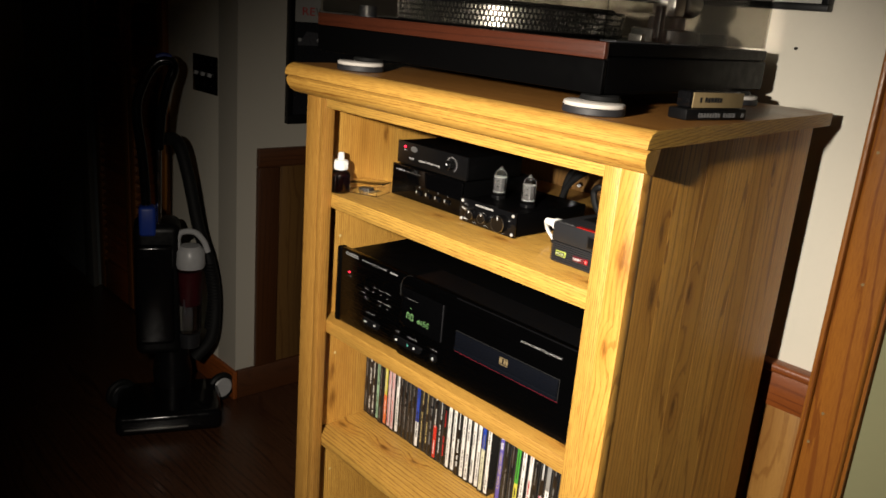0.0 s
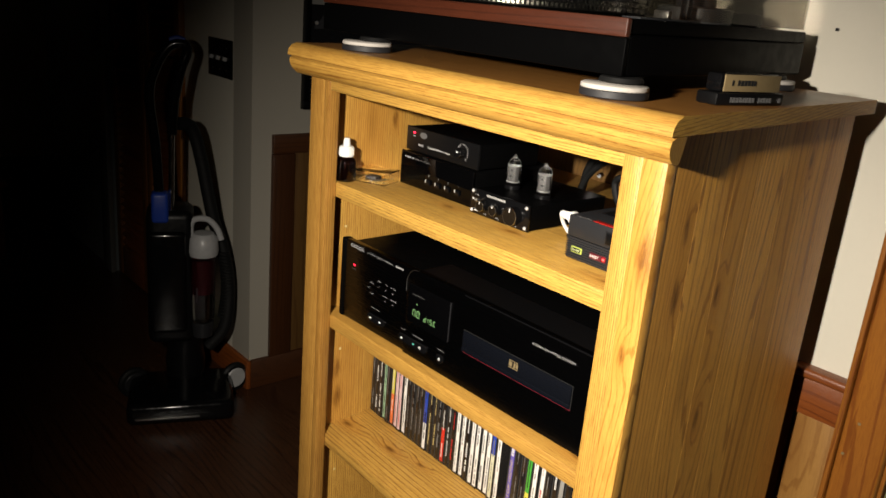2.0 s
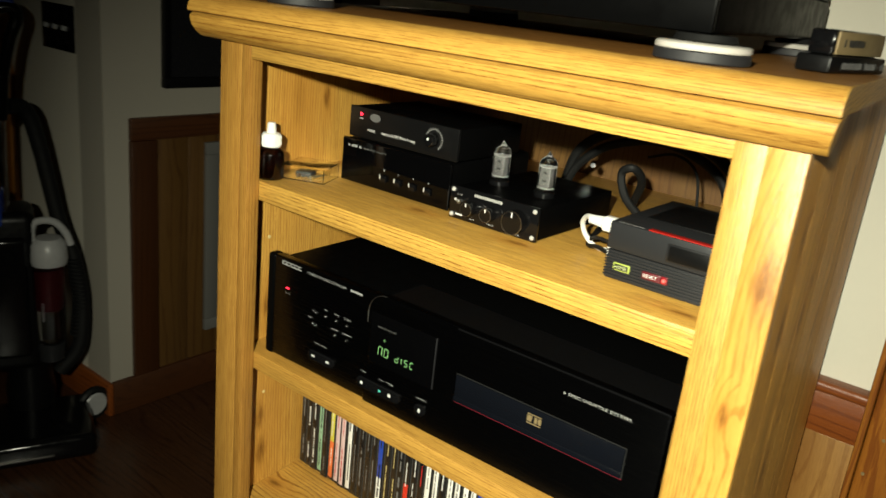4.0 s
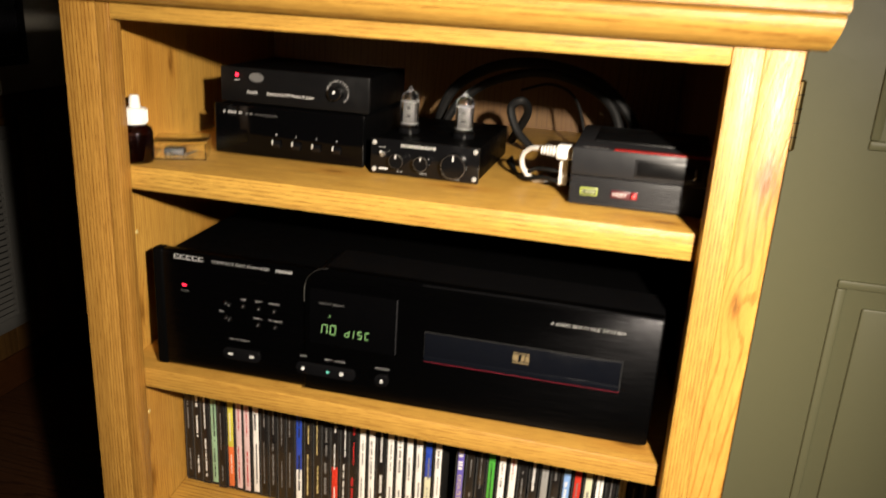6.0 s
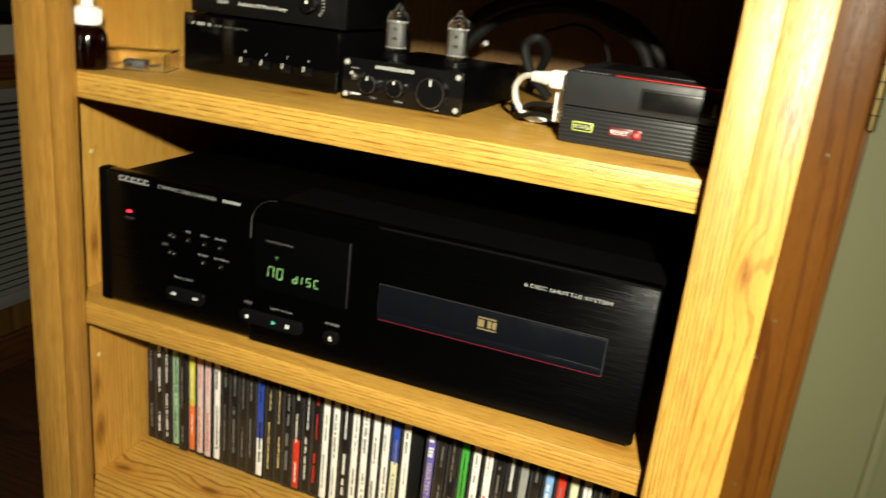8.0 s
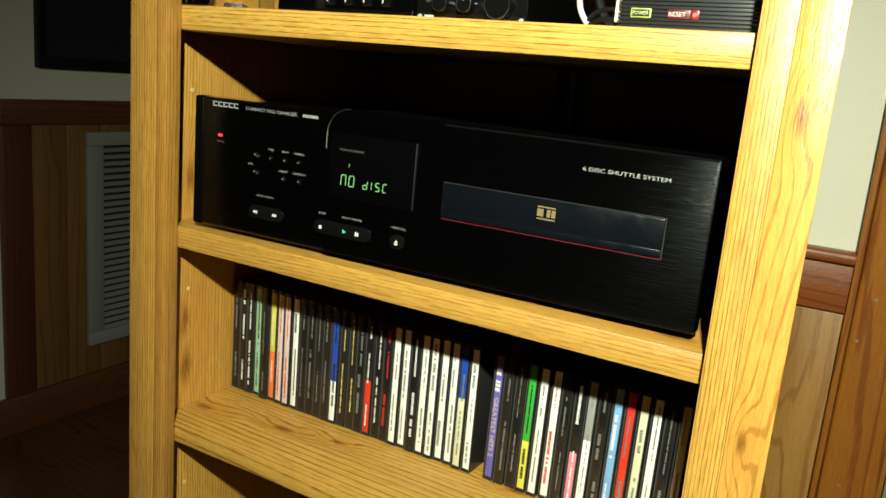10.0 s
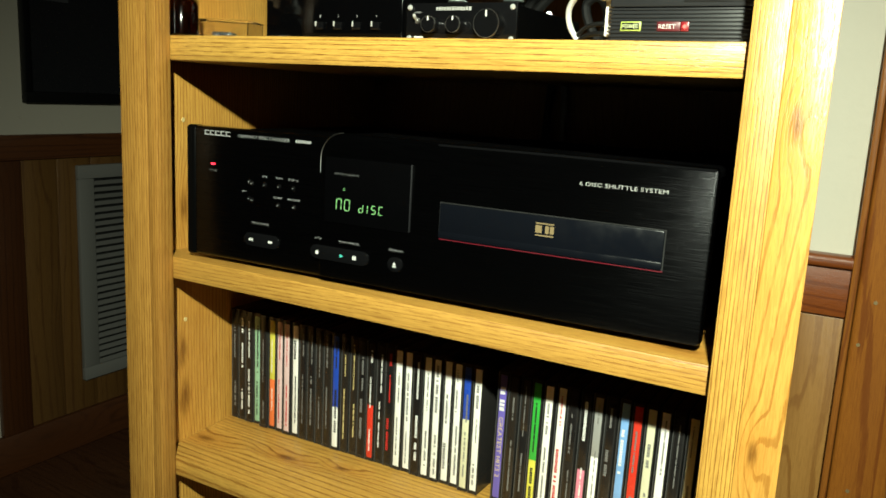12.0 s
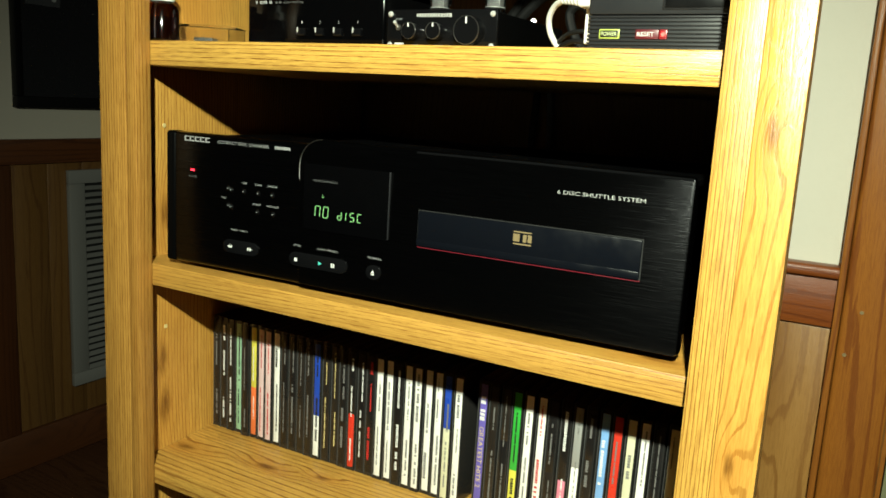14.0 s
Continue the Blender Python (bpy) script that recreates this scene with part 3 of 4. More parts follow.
def run(profile, x0, x1, cut=0.0):
    """A (y, z) section run along x; cut slants its ends in towards the top."""
    bm = bmesh.new()
    zs = [z for _, z in profile]
    ends = []
    for x, s in ((x0, 1), (x1, -1)):
        ends.append([bm.verts.new((x + s * cut * (z - min(zs)) / (max(zs) - min(zs)), y, z)) for y, z in profile])
    bm.faces.new(ends[0]), bm.faces.new(ends[1])
    for k in range(len(profile)):
        j = (k + 1) % len(profile)
        bm.faces.new((ends[0][k], ends[0][j], ends[1][j], ends[1][k]))
    return bm


nose = [(-0.026, 1.1884), (-0.0262, 1.191), (-0.0245, 1.197), (-0.020, 1.202), (-0.013, 1.2046), (-0.004, TOPZ), (0.462, TOPZ), (0.462, 1.1884)]
part("top", run(nose, -0.070, 0.5518), oak_top, cab, "oak top board with a rounded front edge")
edge = [(-0.0262, 1.1888), (-0.0265, 1.191), (-0.0248, 1.1972), (-0.0203, 1.2023), (-0.0134, 1.2049), (-0.0100, 1.2053), (-0.0100, 1.1888)]
part("front_edge", run(edge, -0.0702, 0.5520), oak_x, cab)
part("side_edge", run([(y - 0.0003 if y < 0 else y, z) for y, z in nose], 0.5521, 0.5532), oak_y, cab)
cove = [(0.0, 1.163), (-0.006, 1.163), (-0.012, 1.1645), (-0.018, 1.1690), (-0.0222, 1.1745), (-0.0240, 1.180), (-0.0236, 1.1845), (-0.0205, 1.1866), (-0.018, 1.1878), (0.0, 1.1878)]
part("front_moulding", run(cove, -0.066, 0.549, -0.004), oak_x, cab, "half-round oak moulding under the top")
for z in (0.945, 0.746, 0.53):
    for x, d in ((-0.022, 1), (0.515, -1)):
        for y in (0.055, 0.37):
            part("pin_hole", rod((x, y, z), (x + d * 0.0008, y, z), 0.0021, seg=10), ink_gold, cab)

# The disc changer on its shelf, standing slightly askew
CH = pose(0.010, 0.0258, 0.8198, 0, 0.30, 1.47)
rng = random.Random(4)
chg = root("disc_changer", CH, "black brushed-metal six-disc changer with a green display", "disc player")


def cpart(name, bm, material, label="", parent=None):
    return part(name, bm, material, parent or chg, label, True)


body = cpart("body", bx((0.009, 0.0125, 0.007), (0.458, 0.285, 0.119), 0.002), black_case)
for k in range(14):
    cpart("vent_slot", bx((0.06 + 0.012 * k, 0.14, 0.1185), (0.064 + 0.012 * k, 0.23, 0.1193)), rubber, "", body)
panel = cpart("front_panel", bx((0.0, 0.0, 0.005), (0.467, 0.012, 0.1232), 0.003, seg=3), black_brushed, "black brushed-aluminium front")
cpart("end_cap", bx((-0.0012, -0.0012, 0.0045), (0.0105, 0.0124, 0.1236), 0.003, seg=3), black_case)
block = [(0.467 - 0.002, 0.0062), (0.467, 0.0082), (0.467, 0.1235), (0.465, 0.1255)] + [(0.153 + 0.022 - 0.022 * math.sin(a), 0.1275 - 0.022 + 0.022 * math.cos(a)) for a in [math.pi / 2 * k / 8 for k in range(9)]] + [(0.153, 0.0062)]
raised = cpart("raised_front", slab(block, 0.008, Matrix.Translation((0, -0.004, 0)), 0.0012), black_brushed)
hump = [(0.467, 0.1195), (0.467, 0.1240)] + [(0.155 + 0.020 - 0.020 * math.sin(a), 0.1270 - 0.020 + 0.020 * math.cos(a)) for a in [math.pi / 2 * k / 8 for k in range(6)]] + [(0.1585, 0.1195)]
cpart("top_lip", slab(hump, 0.05, Matrix.Translation((0, 0.0042, 0))), black_gloss)
arc = [(0.1528 + 0.022 - 0.022 * math.sin(a), -0.0042, 0.1277 - 0.022 + 0.022 * math.cos(a)) for a in [math.pi / 2 * k / 6 for k in range(7)]]
cpart("bright_edge", cord([(0.1528, -0.0042, 0.094)] + arc[::-1], 0.0003, 6, 4), steel)
# Thin gloss bead, added only to draw the highlight along the front's top.
cpart("top_edge", cord([(0.262, -0.0034, 0.1248), (0.36, -0.0034, 0.1248), (0.4655, -0.0034, 0.1240)], 0.0011, 8, 3), black_gloss)
cpart("display_window", bx((0.158, -0.0052, 0.054), (0.2395, -0.0035, 0.108), 0.0006), black_glass)
cpart("window_edge", bx((0.2397, -0.0058, 0.055), (0.2405, -0.0035, 0.108), 0.0003), plain("window_edge_grey", (0.016, 0.016, 0.018), 0.5, 0.0, 0.2))
tray = cpart("disc_tray", bx((0.2668, -0.0062, 0.0548), (0.4372, -0.0035, 0.0815), 0.0008), blue_black, "bluish-black tray door")
cpart("tray_lip", bx((0.2668, -0.0068, 0.0548), (0.4372, -0.0060, 0.0600), 0.0003), blue_black, "", tray)
cpart("red_line", bx((0.2668, -0.0050, 0.0532), (0.4378, -0.0035, 0.0540)), plain("crimson_line", (0.12, 0.007, 0.016), 0.4), "thin dark red line")
cpart("tray_shadow_gap", bx((0.2660, -0.0044, 0.0542), (0.4380, -0.0036, 0.0822)), ink_black)
# the disc emblem on the tray, as plain shapes
bm = bmesh.new()
for k, w in enumerate((0.0036, 0.0012, 0.0028, 0.0030)):
    bx((0.3456 + 0.0037 * k, -0.0065, 0.0690), (0.3456 + 0.0037 * k + w, -0.0061, 0.0745), bm=bm)
bx((0.3456, -0.0065, 0.0668), (0.3596, -0.0061, 0.0678), bm=bm)
bx((0.3456, -0.0065, 0.0755), (0.3596, -0.0061, 0.0765), bm=bm)
cpart("emblem", bm, label_silver, "", tray)
# maker's mark as a plain bar row
bm = bmesh.new()
for k in range(5):
    bx((0.0213 + 0.0062 * k, -0.0006, 0.1157), (0.0213 + 0.0062 * k + 0.0052, -0.0002, 0.1167), bm=bm)
    bx((0.0213 + 0.0062 * k, -0.0006, 0.1167), (0.0213 + 0.0062 * k + 0.0012, -0.0002, 0.1200), bm=bm)
    bx((0.0213 + 0.0062 * k + 0.0012, -0.0006, 0.1192), (0.0213 + 0.0062 * k + 0.0050, -0.0002, 0.1200), bm=bm)
cpart("maker_mark", bm, ink_grey)
cpart("lettering", letters("COMPACT DISC CHANGER", 0.0601, -0.0004, 0.1160, 0.0027, 0.0572), ink_grey)
cpart("model_mark", strokes(0.1215, 0.1411, -0.0006, 0.1160, 0.1187, rng), ink_grey)
for words, x, z, w, ink in (("POWER", 0.0270, 0.0838, 0.0090, ink_dim), ("TIME", 0.0876, 0.0835, 0.0060, ink_grey), ("SCAN", 0.1028, 0.0835, 0.0072, ink_grey), ("SHUFFLE", 0.1165, 0.0835, 0.0105, ink_grey), ("REPEAT", 0.1008, 0.0664, 0.0095, ink_grey), ("PROGRAM", 0.1160, 0.0664, 0.0130, ink_grey), ("DISC", 0.0655, 0.0685, 0.0052, ink_grey), ("TRACK / SEARCH", 0.0762, 0.0415, 0.0195, ink_grey)):
    cpart("lettering", letters(words, x, -0.0004, z, 0.0017, w), ink)
for words, x, z, w, ink in (("REMOTE SENSOR", 0.1680, 0.0940, 0.0235, ink_dim),):
    cpart("lettering", letters(words, x, -0.0055, z, 0.0017, w), ink)
for words, x, z, w, h in (("STOP", 0.1490, 0.0380, 0.0072, 0.0017), ("PLAY / PAUSE", 0.1735, 0.0380, 0.0195, 0.0017), ("OPN/CLS", 0.2220, 0.0380, 0.0130, 0.0017), ("6 DISC SHUTTLE SYSTEM", 0.3749, 0.1060, 0.0616, 0.0028)):
    cpart("lettering", letters(words, x, -0.0044, z, h, w), ink_mid if h > 0.002 else ink_grey)
cpart("power_light", bx((0.0290, -0.0010, 0.0895), (0.0334, -0.0002, 0.0912), 0.0003), led_red, "glowing red power light")
for x, z in ((0.0730, 0.0782), (0.0763, 0.0770), (0.0905, 0.0770), (0.1062, 0.0770), (0.1216, 0.0770), (0.0730, 0.0632), (0.0763, 0.0622), (0.1055, 0.0608), (0.1226, 0.0608)):
    cpart("small_button", rod((x, 0.0004, z), (x, -0.0012, z), 0.0024, 0.0020, 12, 0.0005), black_gloss)
    cpart("button_dot", bx((x - 0.0006, -0.00135, z - 0.0003), (x + 0.0006, -0.0011, z + 0.0003)), ink_grey)
for x0, x1, y in ((0.0690, 0.1080, 0.0), (0.1450, 0.2035, -0.004), (0.2215, 0.2355, -0.004)):
    cpart("button", pill(x0, x1, 0.0215, 0.0335, 0.0022, y - 0.0020), black_gloss, "black glossy push button")


def mark(points, y, material):
    cpart("button_sign", slab(points, 0.0003, Matrix.Translation((0, y, 0))), material)


for x in (0.0745, 0.0770):
    mark([(x, 0.0275), (x + 0.0024, 0.0260), (x + 0.0024, 0.0290)], -0.0024, ink_white)
for x in (0.0970, 0.0995):
    mark([(x + 0.0024, 0.0275), (x, 0.0290), (x, 0.0260)], -0.0024, ink_white)
mark([(0.1512, 0.0258), (0.1540, 0.0258), (0.1540, 0.0286), (0.1512, 0.0286)], -0.0064, ink_white)
mark([(0.1758, 0.0257), (0.1795, 0.0273), (0.1758, 0.0289)], -0.0064, plain("teal_print", (0.10, 0.50, 0.42), 0.5))
for x in (0.1885, 0.1905):
    mark([(x, 0.0257), (x + 0.0012, 0.0257), (x + 0.0012, 0.0290), (x, 0.0290)], -0.0064, ink_white)
mark([(0.2270, 0.0272), (0.2300, 0.0272), (0.2285, 0.0295)], -0.0064, ink_white)
mark([(0.2270, 0.0255), (0.2300, 0.0255), (0.2300, 0.0264), (0.2270, 0.0264)], -0.0064, ink_white)


def digit(x, z, w, h, segs, bm):
    """Seven-bar display figure."""
    s, lean = 0.00068, 0.06
    spans = {"a": ((0, h), (w, h)), "g": ((0, h / 2), (w, h / 2)), "d": ((0, 0), (w, 0)), "f": ((0, h / 2), (0, h)), "b": ((w, h / 2), (w, h)), "e": ((0, 0), (0, h / 2)), "c": ((w, 0), (w, h / 2))}
    for q in segs:
        (x0, z0), (x1, z1) = spans[q]
        g = 0.0004
        if x0 == x1:
            pts = [(x0 - s / 2, z0 + g), (x0 + s / 2, z0 + g), (x0 + s / 2, z1 - g), (x0 - s / 2, z1 - g)]
        else:
            pts = [(x0 + g, z0 - s / 2), (x1 - g, z0 - s / 2), (x1 - g, z0 + s / 2), (x0 + g, z0 + s / 2)]
        slab([(x + px + lean * pz, z + pz) for px, pz in pts], 0.0003, Matrix.Translation((0, -0.0056, 0)), bm=bm)


bm = bmesh.new()
digit(0.1702, 0.0655, 0.0048, 0.0088, "abcef", bm), digit(0.1782, 0.0655, 0.0048, 0.0088, "abcdef", bm)
digit(0.1925, 0.0655, 0.0036, 0.0066, "bcdeg", bm), digit(0.1985, 0.0655, 0.0020, 0.0066, "c", bm), digit(0.1985, 0.0655, 0.0020, 0.0066, "b", bm)
digit(0.2045, 0.0655, 0.0036, 0.0066, "afgcd", bm), digit(0.2115, 0.0655, 0.0036, 0.0066, "afed", bm)
digit(0.1768, 0.0815, 0.0012, 0.0020, "abcdef", bm)
cpart("display_figures", bm, lcd_green, "glowing green letters reading no disc")
for x in (0.03, 0.41):
    for y in (0.05, 0.25):
        cpart("foot", rod((x, y, 0.0), (x, y, 0.0072), 0.016, bev=0.001), rubber)

# Compact discs
TONES = {"k": (0.010, 0.009, 0.009), "n": (0.018, 0.014, 0.011), "w": (0.82, 0.80, 0.76), "c": (0.62, 0.60, 0.42), "g": (0.28, 0.46, 0.30), "y": (0.62, 0.56, 0.08), "r": (0.55, 0.035, 0.02), "o": (0.70, 0.16, 0.05), "p": (0.66, 0.48, 0.48), "b": (0.02, 0.06, 0.40), "u": (0.13, 0.10, 0.42), "l": (0.20, 0.36, 0.66), "e": (0.30, 0.30, 0.29), "G": (0.06, 0.38, 0.05), "P": (0.60, 0.20, 0.28)}
NAMES = {"k": "black", "n": "dark brown", "w": "white", "c": "cream", "g": "pale green", "y": "yellow", "r": "red", "o": "orange", "p": "pale pink", "b": "blue", "u": "purple", "l": "light blue", "e": "grey", "G": "green", "P": "pink"}
SPINE = {k: plain("spine_" + NAMES[k].replace(" ", "_"), v, 0.30, 0.0, 0.35, 0.25) for k, v in TONES.items()}
INK = {"w": ink_white, "k": ink_black, "g": ink_gold, "r": ink_red, "e": plain("faded_print", (0.17, 0.165, 0.16), 0.5)}
case_plastic = plain("jewel_case_dark", (0.020, 0.019, 0.018), 0.18)
case_mesh = mesh_of("case", bx((0.0003, 0.0, 0.0), (0.0101, 0.142, 0.125), 0.0006), case_plastic)
rim_mesh = mesh_of("hinge_strip", bx((0.0003, -0.0003, 0.0), (0.0013, 0.012, 0.1248), 0.0003), plain("jewel_case_clear_edge", (0.05, 0.05, 0.05), 0.12))


def disc_case(x, y, z, look_code, lean, group, words=""):
    """One cased disc: upper tone, lower tone and ink of its spine."""
    top, low, ink = look_code
    name = NAMES[low] if top == low else NAMES[top] + " and " + NAMES[low]
    ob = root("disc_case", at(x, y, z) @ Matrix.Rotation(radians(lean), 4, "Y"), "upright compact disc case with a " + name + " spine", "disc case", group)
    for nm, me in (("case", case_mesh), ("hinge_strip", rim_mesh)):
        p = new(nm, me)
        p.parent = ob
    split = 0.004 if top == low else rng.uniform(0.045, 0.09)
    if top != low:
        part("spine", bx((0.0025, -0.0003, 0.004), (0.0089, 0.001, split), 0.0002), SPINE[low], ob, local=True)
    part("spine", bx((0.0025, -0.0003, split), (0.0089, 0.001, 0.1215), 0.0002), SPINE[top], ob, local=True)
    if words:
        part("lettering", letters(words, 0.0036, -0.0006, 0.082, 0.0042, 0.058, "spine"), INK[ink], ob, local=True)
        tagged(part("spine_print", strokes(0.0030, 0.0080, -0.0006, 0.088, 0.112, rng, True), ink_white, ob, local=True), kind="stuff")
        return ob
    bm, a = bmesh.new(), rng.uniform(0.008, 0.02)
    while a < 0.105:
        b = a + rng.uniform(0.020, 0.055)
        h = rng.choice((0.0011, 0.0015, 0.0020, 0.0027))
        c = 0.0056 + rng.uniform(-0.0008, 0.0008)
        strokes(c - h / 2, c + h / 2, -0.0006, a, min(b, 0.116), rng, True, bm)
        a = b + rng.uniform(0.006, 0.025)
    tagged(part("spine_print", bm, INK[ink], ob, local=True), kind="stuff")
    return ob


ROW_A = "kke kkw kkw ggk kke yow ppr ppr wwk kke kke nne nne bwk nng nng kke krw kkw kkr wwe wwe kkw wwe wwe wwe wwe bce wwe".split()
ROW_B = "uug nne nke Gyk wwe wwr kne kPw ewe kne llw rre cce wwe kke cce kke nne".split()
for k, code in enumerate(ROW_A):
    x = -0.0290 + 0.01066 * k
    disc_case(x, 0.1215 - 0.010 * (x + 0.03) + rng.uniform(-0.0012, 0.0012), 0.6187, code, rng.uniform(-0.12, 0.12), "discs on the third shelf")
for k, code in enumerate(ROW_B):
    x = 0.2925 + 0.0111 * k
    disc_case(x, 0.1185 + rng.uniform(-0.0012, 0.0012), 0.6187, code, 0.6 + rng.uniform(-0.1, 0.1), "discs on the third shelf", "GREATEST HITS 2" if k == 0 else "")
for k, code in enumerate("kke wwk kke nng wwk cck kke wwk kke nne kke wwk kke kke wwk nng cck kke wwk kke kke wwk kke nne wwk kke".split()):
    disc_case(0.100 + 0.0106 * k, 0.105 + rng.uniform(-0.002, 0.002), 0.3542, code, rng.uniform(-0.1, 0.1), "discs on the lower shelf")

# Upper shelf
S1 = 1.0194
bottle = root("dropper_bottle", at(-0.0062, 0.036, S1), "small amber glass dropper bottle with a white cap", "bottle", shift=(0, 0, 0.002))
m = at(-0.0062, 0.036, S1)
part("glass", lathe([(0, 0), (0.0135, 0), (0.0148, 0.0018), (0.0148, 0.027), (0.0130, 0.0315), (0.0085, 0.0345), (0.0080, 0.038), (0, 0.038)], m), amber, bottle, "amber glass body")
part("liquid", lathe([(0, 0.0015), (0.0130, 0.002), (0.0130, 0.021), (0, 0.021)], m), plain("dark_liquid", (0.03, 0.008, 0.003), 0.2), bottle)
cap = part("cap", lathe([(0, 0.0350), (0.0102, 0.0350), (0.0106, 0.0365), (0.0098, 0.0480), (0.0088, 0.0492), (0.0052, 0.0498), (0.0046, 0.0580), (0.0038, 0.0605), (0, 0.0608)], m), white_plastic, bottle, "white ribbed plastic cap")
for k in range(24):
    a = 2 * math.pi * k / 24
    part("rib", bx((-0.0004, 0.0096, 0.0368), (0.0004, 0.0110, 0.0472), turn=m @ Matrix.Rotation(a, 4, "Z")), white_plastic, cap)

cbox = root("clear_plastic_box", at(0.015, 0.076, S1, 24), "small clear plastic box with a hinged lid", "plastic box", shift=(0, 0, 0.002))
bm = bmesh.new()
w, d, h, th = 0.024, 0.021, 0.015, 0.0010
for a, b in (((-w, -d, 0), (w, d, th)), ((-w, -d, th), (-w + th, d, h)), ((w - th, -d, th), (w, d, h)), ((-w + th, -d, th), (w - th, -d + th, h)), ((-w + th, d - th, th), (w - th, d, h))):
    bx(a, b, bm=bm)
o = part("tub", bm, clear_plastic, cbox, local=True)
o.visible_shadow = False
o = part("lid", bx((-w - 0.0006, -d - 0.0006, h + 0.0003), (w + 0.0006, d + 0.0006, h + 0.0022), 0.0005), clear_plastic, cbox, local=True)
o.visible_shadow = False
for k in range(2):
    part("stylus", rod((-0.012 + 0.016 * k, -0.01, th + 0.002), (-0.004 + 0.016 * k, 0.008, th + 0.002), 0.0018, 0.0009, 10), steel, cbox, local=True)
part("stylus_holder", bx((-0.016, -0.006, th), (0.002, 0.010, th + 0.006), 0.001), dark_grey, cbox, local=True)

sel = root("audio_selector", at(0.1165, 0.18, S1), "matt black audio selector box with four push buttons", "audio switch", shift=(-0.004, -0.004, 0.002))
part("case", bx((0.0415, 0.108, S1 + 0.002), (0.1925, 0.25, 1.069), 0.0045, seg=3), black_case, sel)
part("front", bx((0.040, 0.1045, S1 + 0.0016), (0.194, 0.1085, 1.0694), 0.0035, seg=3), black_glass, sel)
for k in range(4):
    x = 0.1055 + 0.0205 * k
    b = part("push_button", bx((x - 0.0045, 0.1015, 1.0315), (x + 0.0045, 0.1046, 1.0385), 0.0008), black_gloss, sel)
    part("button_mark", bx((x - 0.0040, 0.1010, 1.0345), (x - 0.0024, 0.1016, 1.0390), 0.0003), bright_metal, b)
    part("numeral", letters(str(k + 1), x - 0.001, 0.1042, 1.0425, 0.0024, 0.0014), ink_grey, sel)
part("maker_mark", strokes(0.050, 0.0695, 0.1041, 1.0600, 1.0628, rng), ink_grey, sel)
part("lettering", letters("AUDIO SELECTOR", 0.0830, 0.1042, 1.0602, 0.0020, 0.0235), ink_dim, sel)
part("maker_mark", strokes(0.0735, 0.0815, 0.1041, 1.0602, 1.0622, rng), ink_dim, sel)
for x in (0.055, 0.178):
    for y in (0.12, 0.235):
        part("foot", rod((x, y, S1), (x, y, S1 + 0.0022), 0.005), rubber, sel)

pre = root("phono_preamp", at(0.122, 0.16, 1.0694), "black metal phono preamp with a red light and volume knob", "preamplifier", shift=(-0.0045, -0.005, 0.002))
part("case", bx((0.0475, 0.112, 1.0714), (0.1965, 0.22, 1.1035), 0.0012), black_case, pre)
part("front", bx((0.0468, 0.1085, 1.0712), (0.1972, 0.1122, 1.1040), 0.0008), plain("satin_black_plate", (0.004, 0.004, 0.0043), 0.33, 0.0, 0.2), pre)
part("power_light", bx((0.0630, 0.1068, 1.0952), (0.0660, 0.1086, 1.0985), 0.0006), led_red, pre, "glowing red power light")
part("light_label", strokes(0.0618, 0.0672, 0.1081, 1.0915, 1.0928, rng), ink_grey, pre)
part("emblem", lathe([(0, 0.0), (0.0068, 0.0), (0.0070, 0.0004), (0, 0.0005)], Matrix.Translation((0.0845, 0.1085, 1.0955)) @ Matrix.Rotation(radians(90), 4, "X") @ Matrix.Diagonal((1.1, 0.62, 1, 1))), ink_dim, pre, "oval silver emblem")
part("model_mark", strokes(0.0745, 0.0880, 0.1081, 1.0800, 1.0828, rng), ink_grey, pre)
part("lettering", letters("Audiophile MM Phono Preamp", 0.0950, 0.1082, 1.0800, 0.0029, 0.0475), ink_white, pre)
knob = part("volume_knob", lathe([(0, 0), (0.0065, 0), (0.0065, 0.009), (0.0055, 0.010), (0, 0.010)], Matrix.Translation((0.1665, 0.1085, 1.0885)) @ Matrix.Rotation(radians(90), 4, "X")), black_gloss, pre)
part("pointer", bx((0.1655, 0.0981, 1.0885), (0.1675, 0.0986, 1.0910)), ink_white, knob)
for k in range(21):
    a = radians(-140 + 14 * k)
    part("tick", bx((-0.0004, -0.0003, 0.0095), (0.0004, 0.0, 0.0115), turn=Matrix.Translation((0.1665, 0.1085, 1.0885)) @ Matrix.Rotation(a, 4, "Y")), ink_grey, pre)
for x in (0.058, 0.186):
    for y in (0.12, 0.21):
        part("foot", rod((x, y, 1.0694), (x, y, 1.0716), 0.004), rubber, pre)

amp = root("tube_preamp", at(0.2535, 0.16, S1), "small black tube preamp with two glass tubes and three knobs", "preamplifier", shift=(-0.003, 0.002, 0.002))
part("case", bx((0.2045, 0.092, S1 + 0.002), (0.3035, 0.232, 1.0515), 0.0010), black_case, amp)
part("front", bx((0.2030, 0.0885, S1 + 0.0008), (0.3050, 0.0922, 1.0530), 0.0008), black_gloss, amp)
for x in (0.2068, 0.3012):
    for z in (1.0245, 1.0492):
        part("corner_screw", rod((x, 0.0886, z), (x, 0.0862, z), 0.0024, 0.0019, 14, 0.0006), bright_metal, amp)
part("maker_mark", strokes(0.2320, 0.2690, 0.0881, 1.0468, 1.0498, rng), ink_mid, amp)
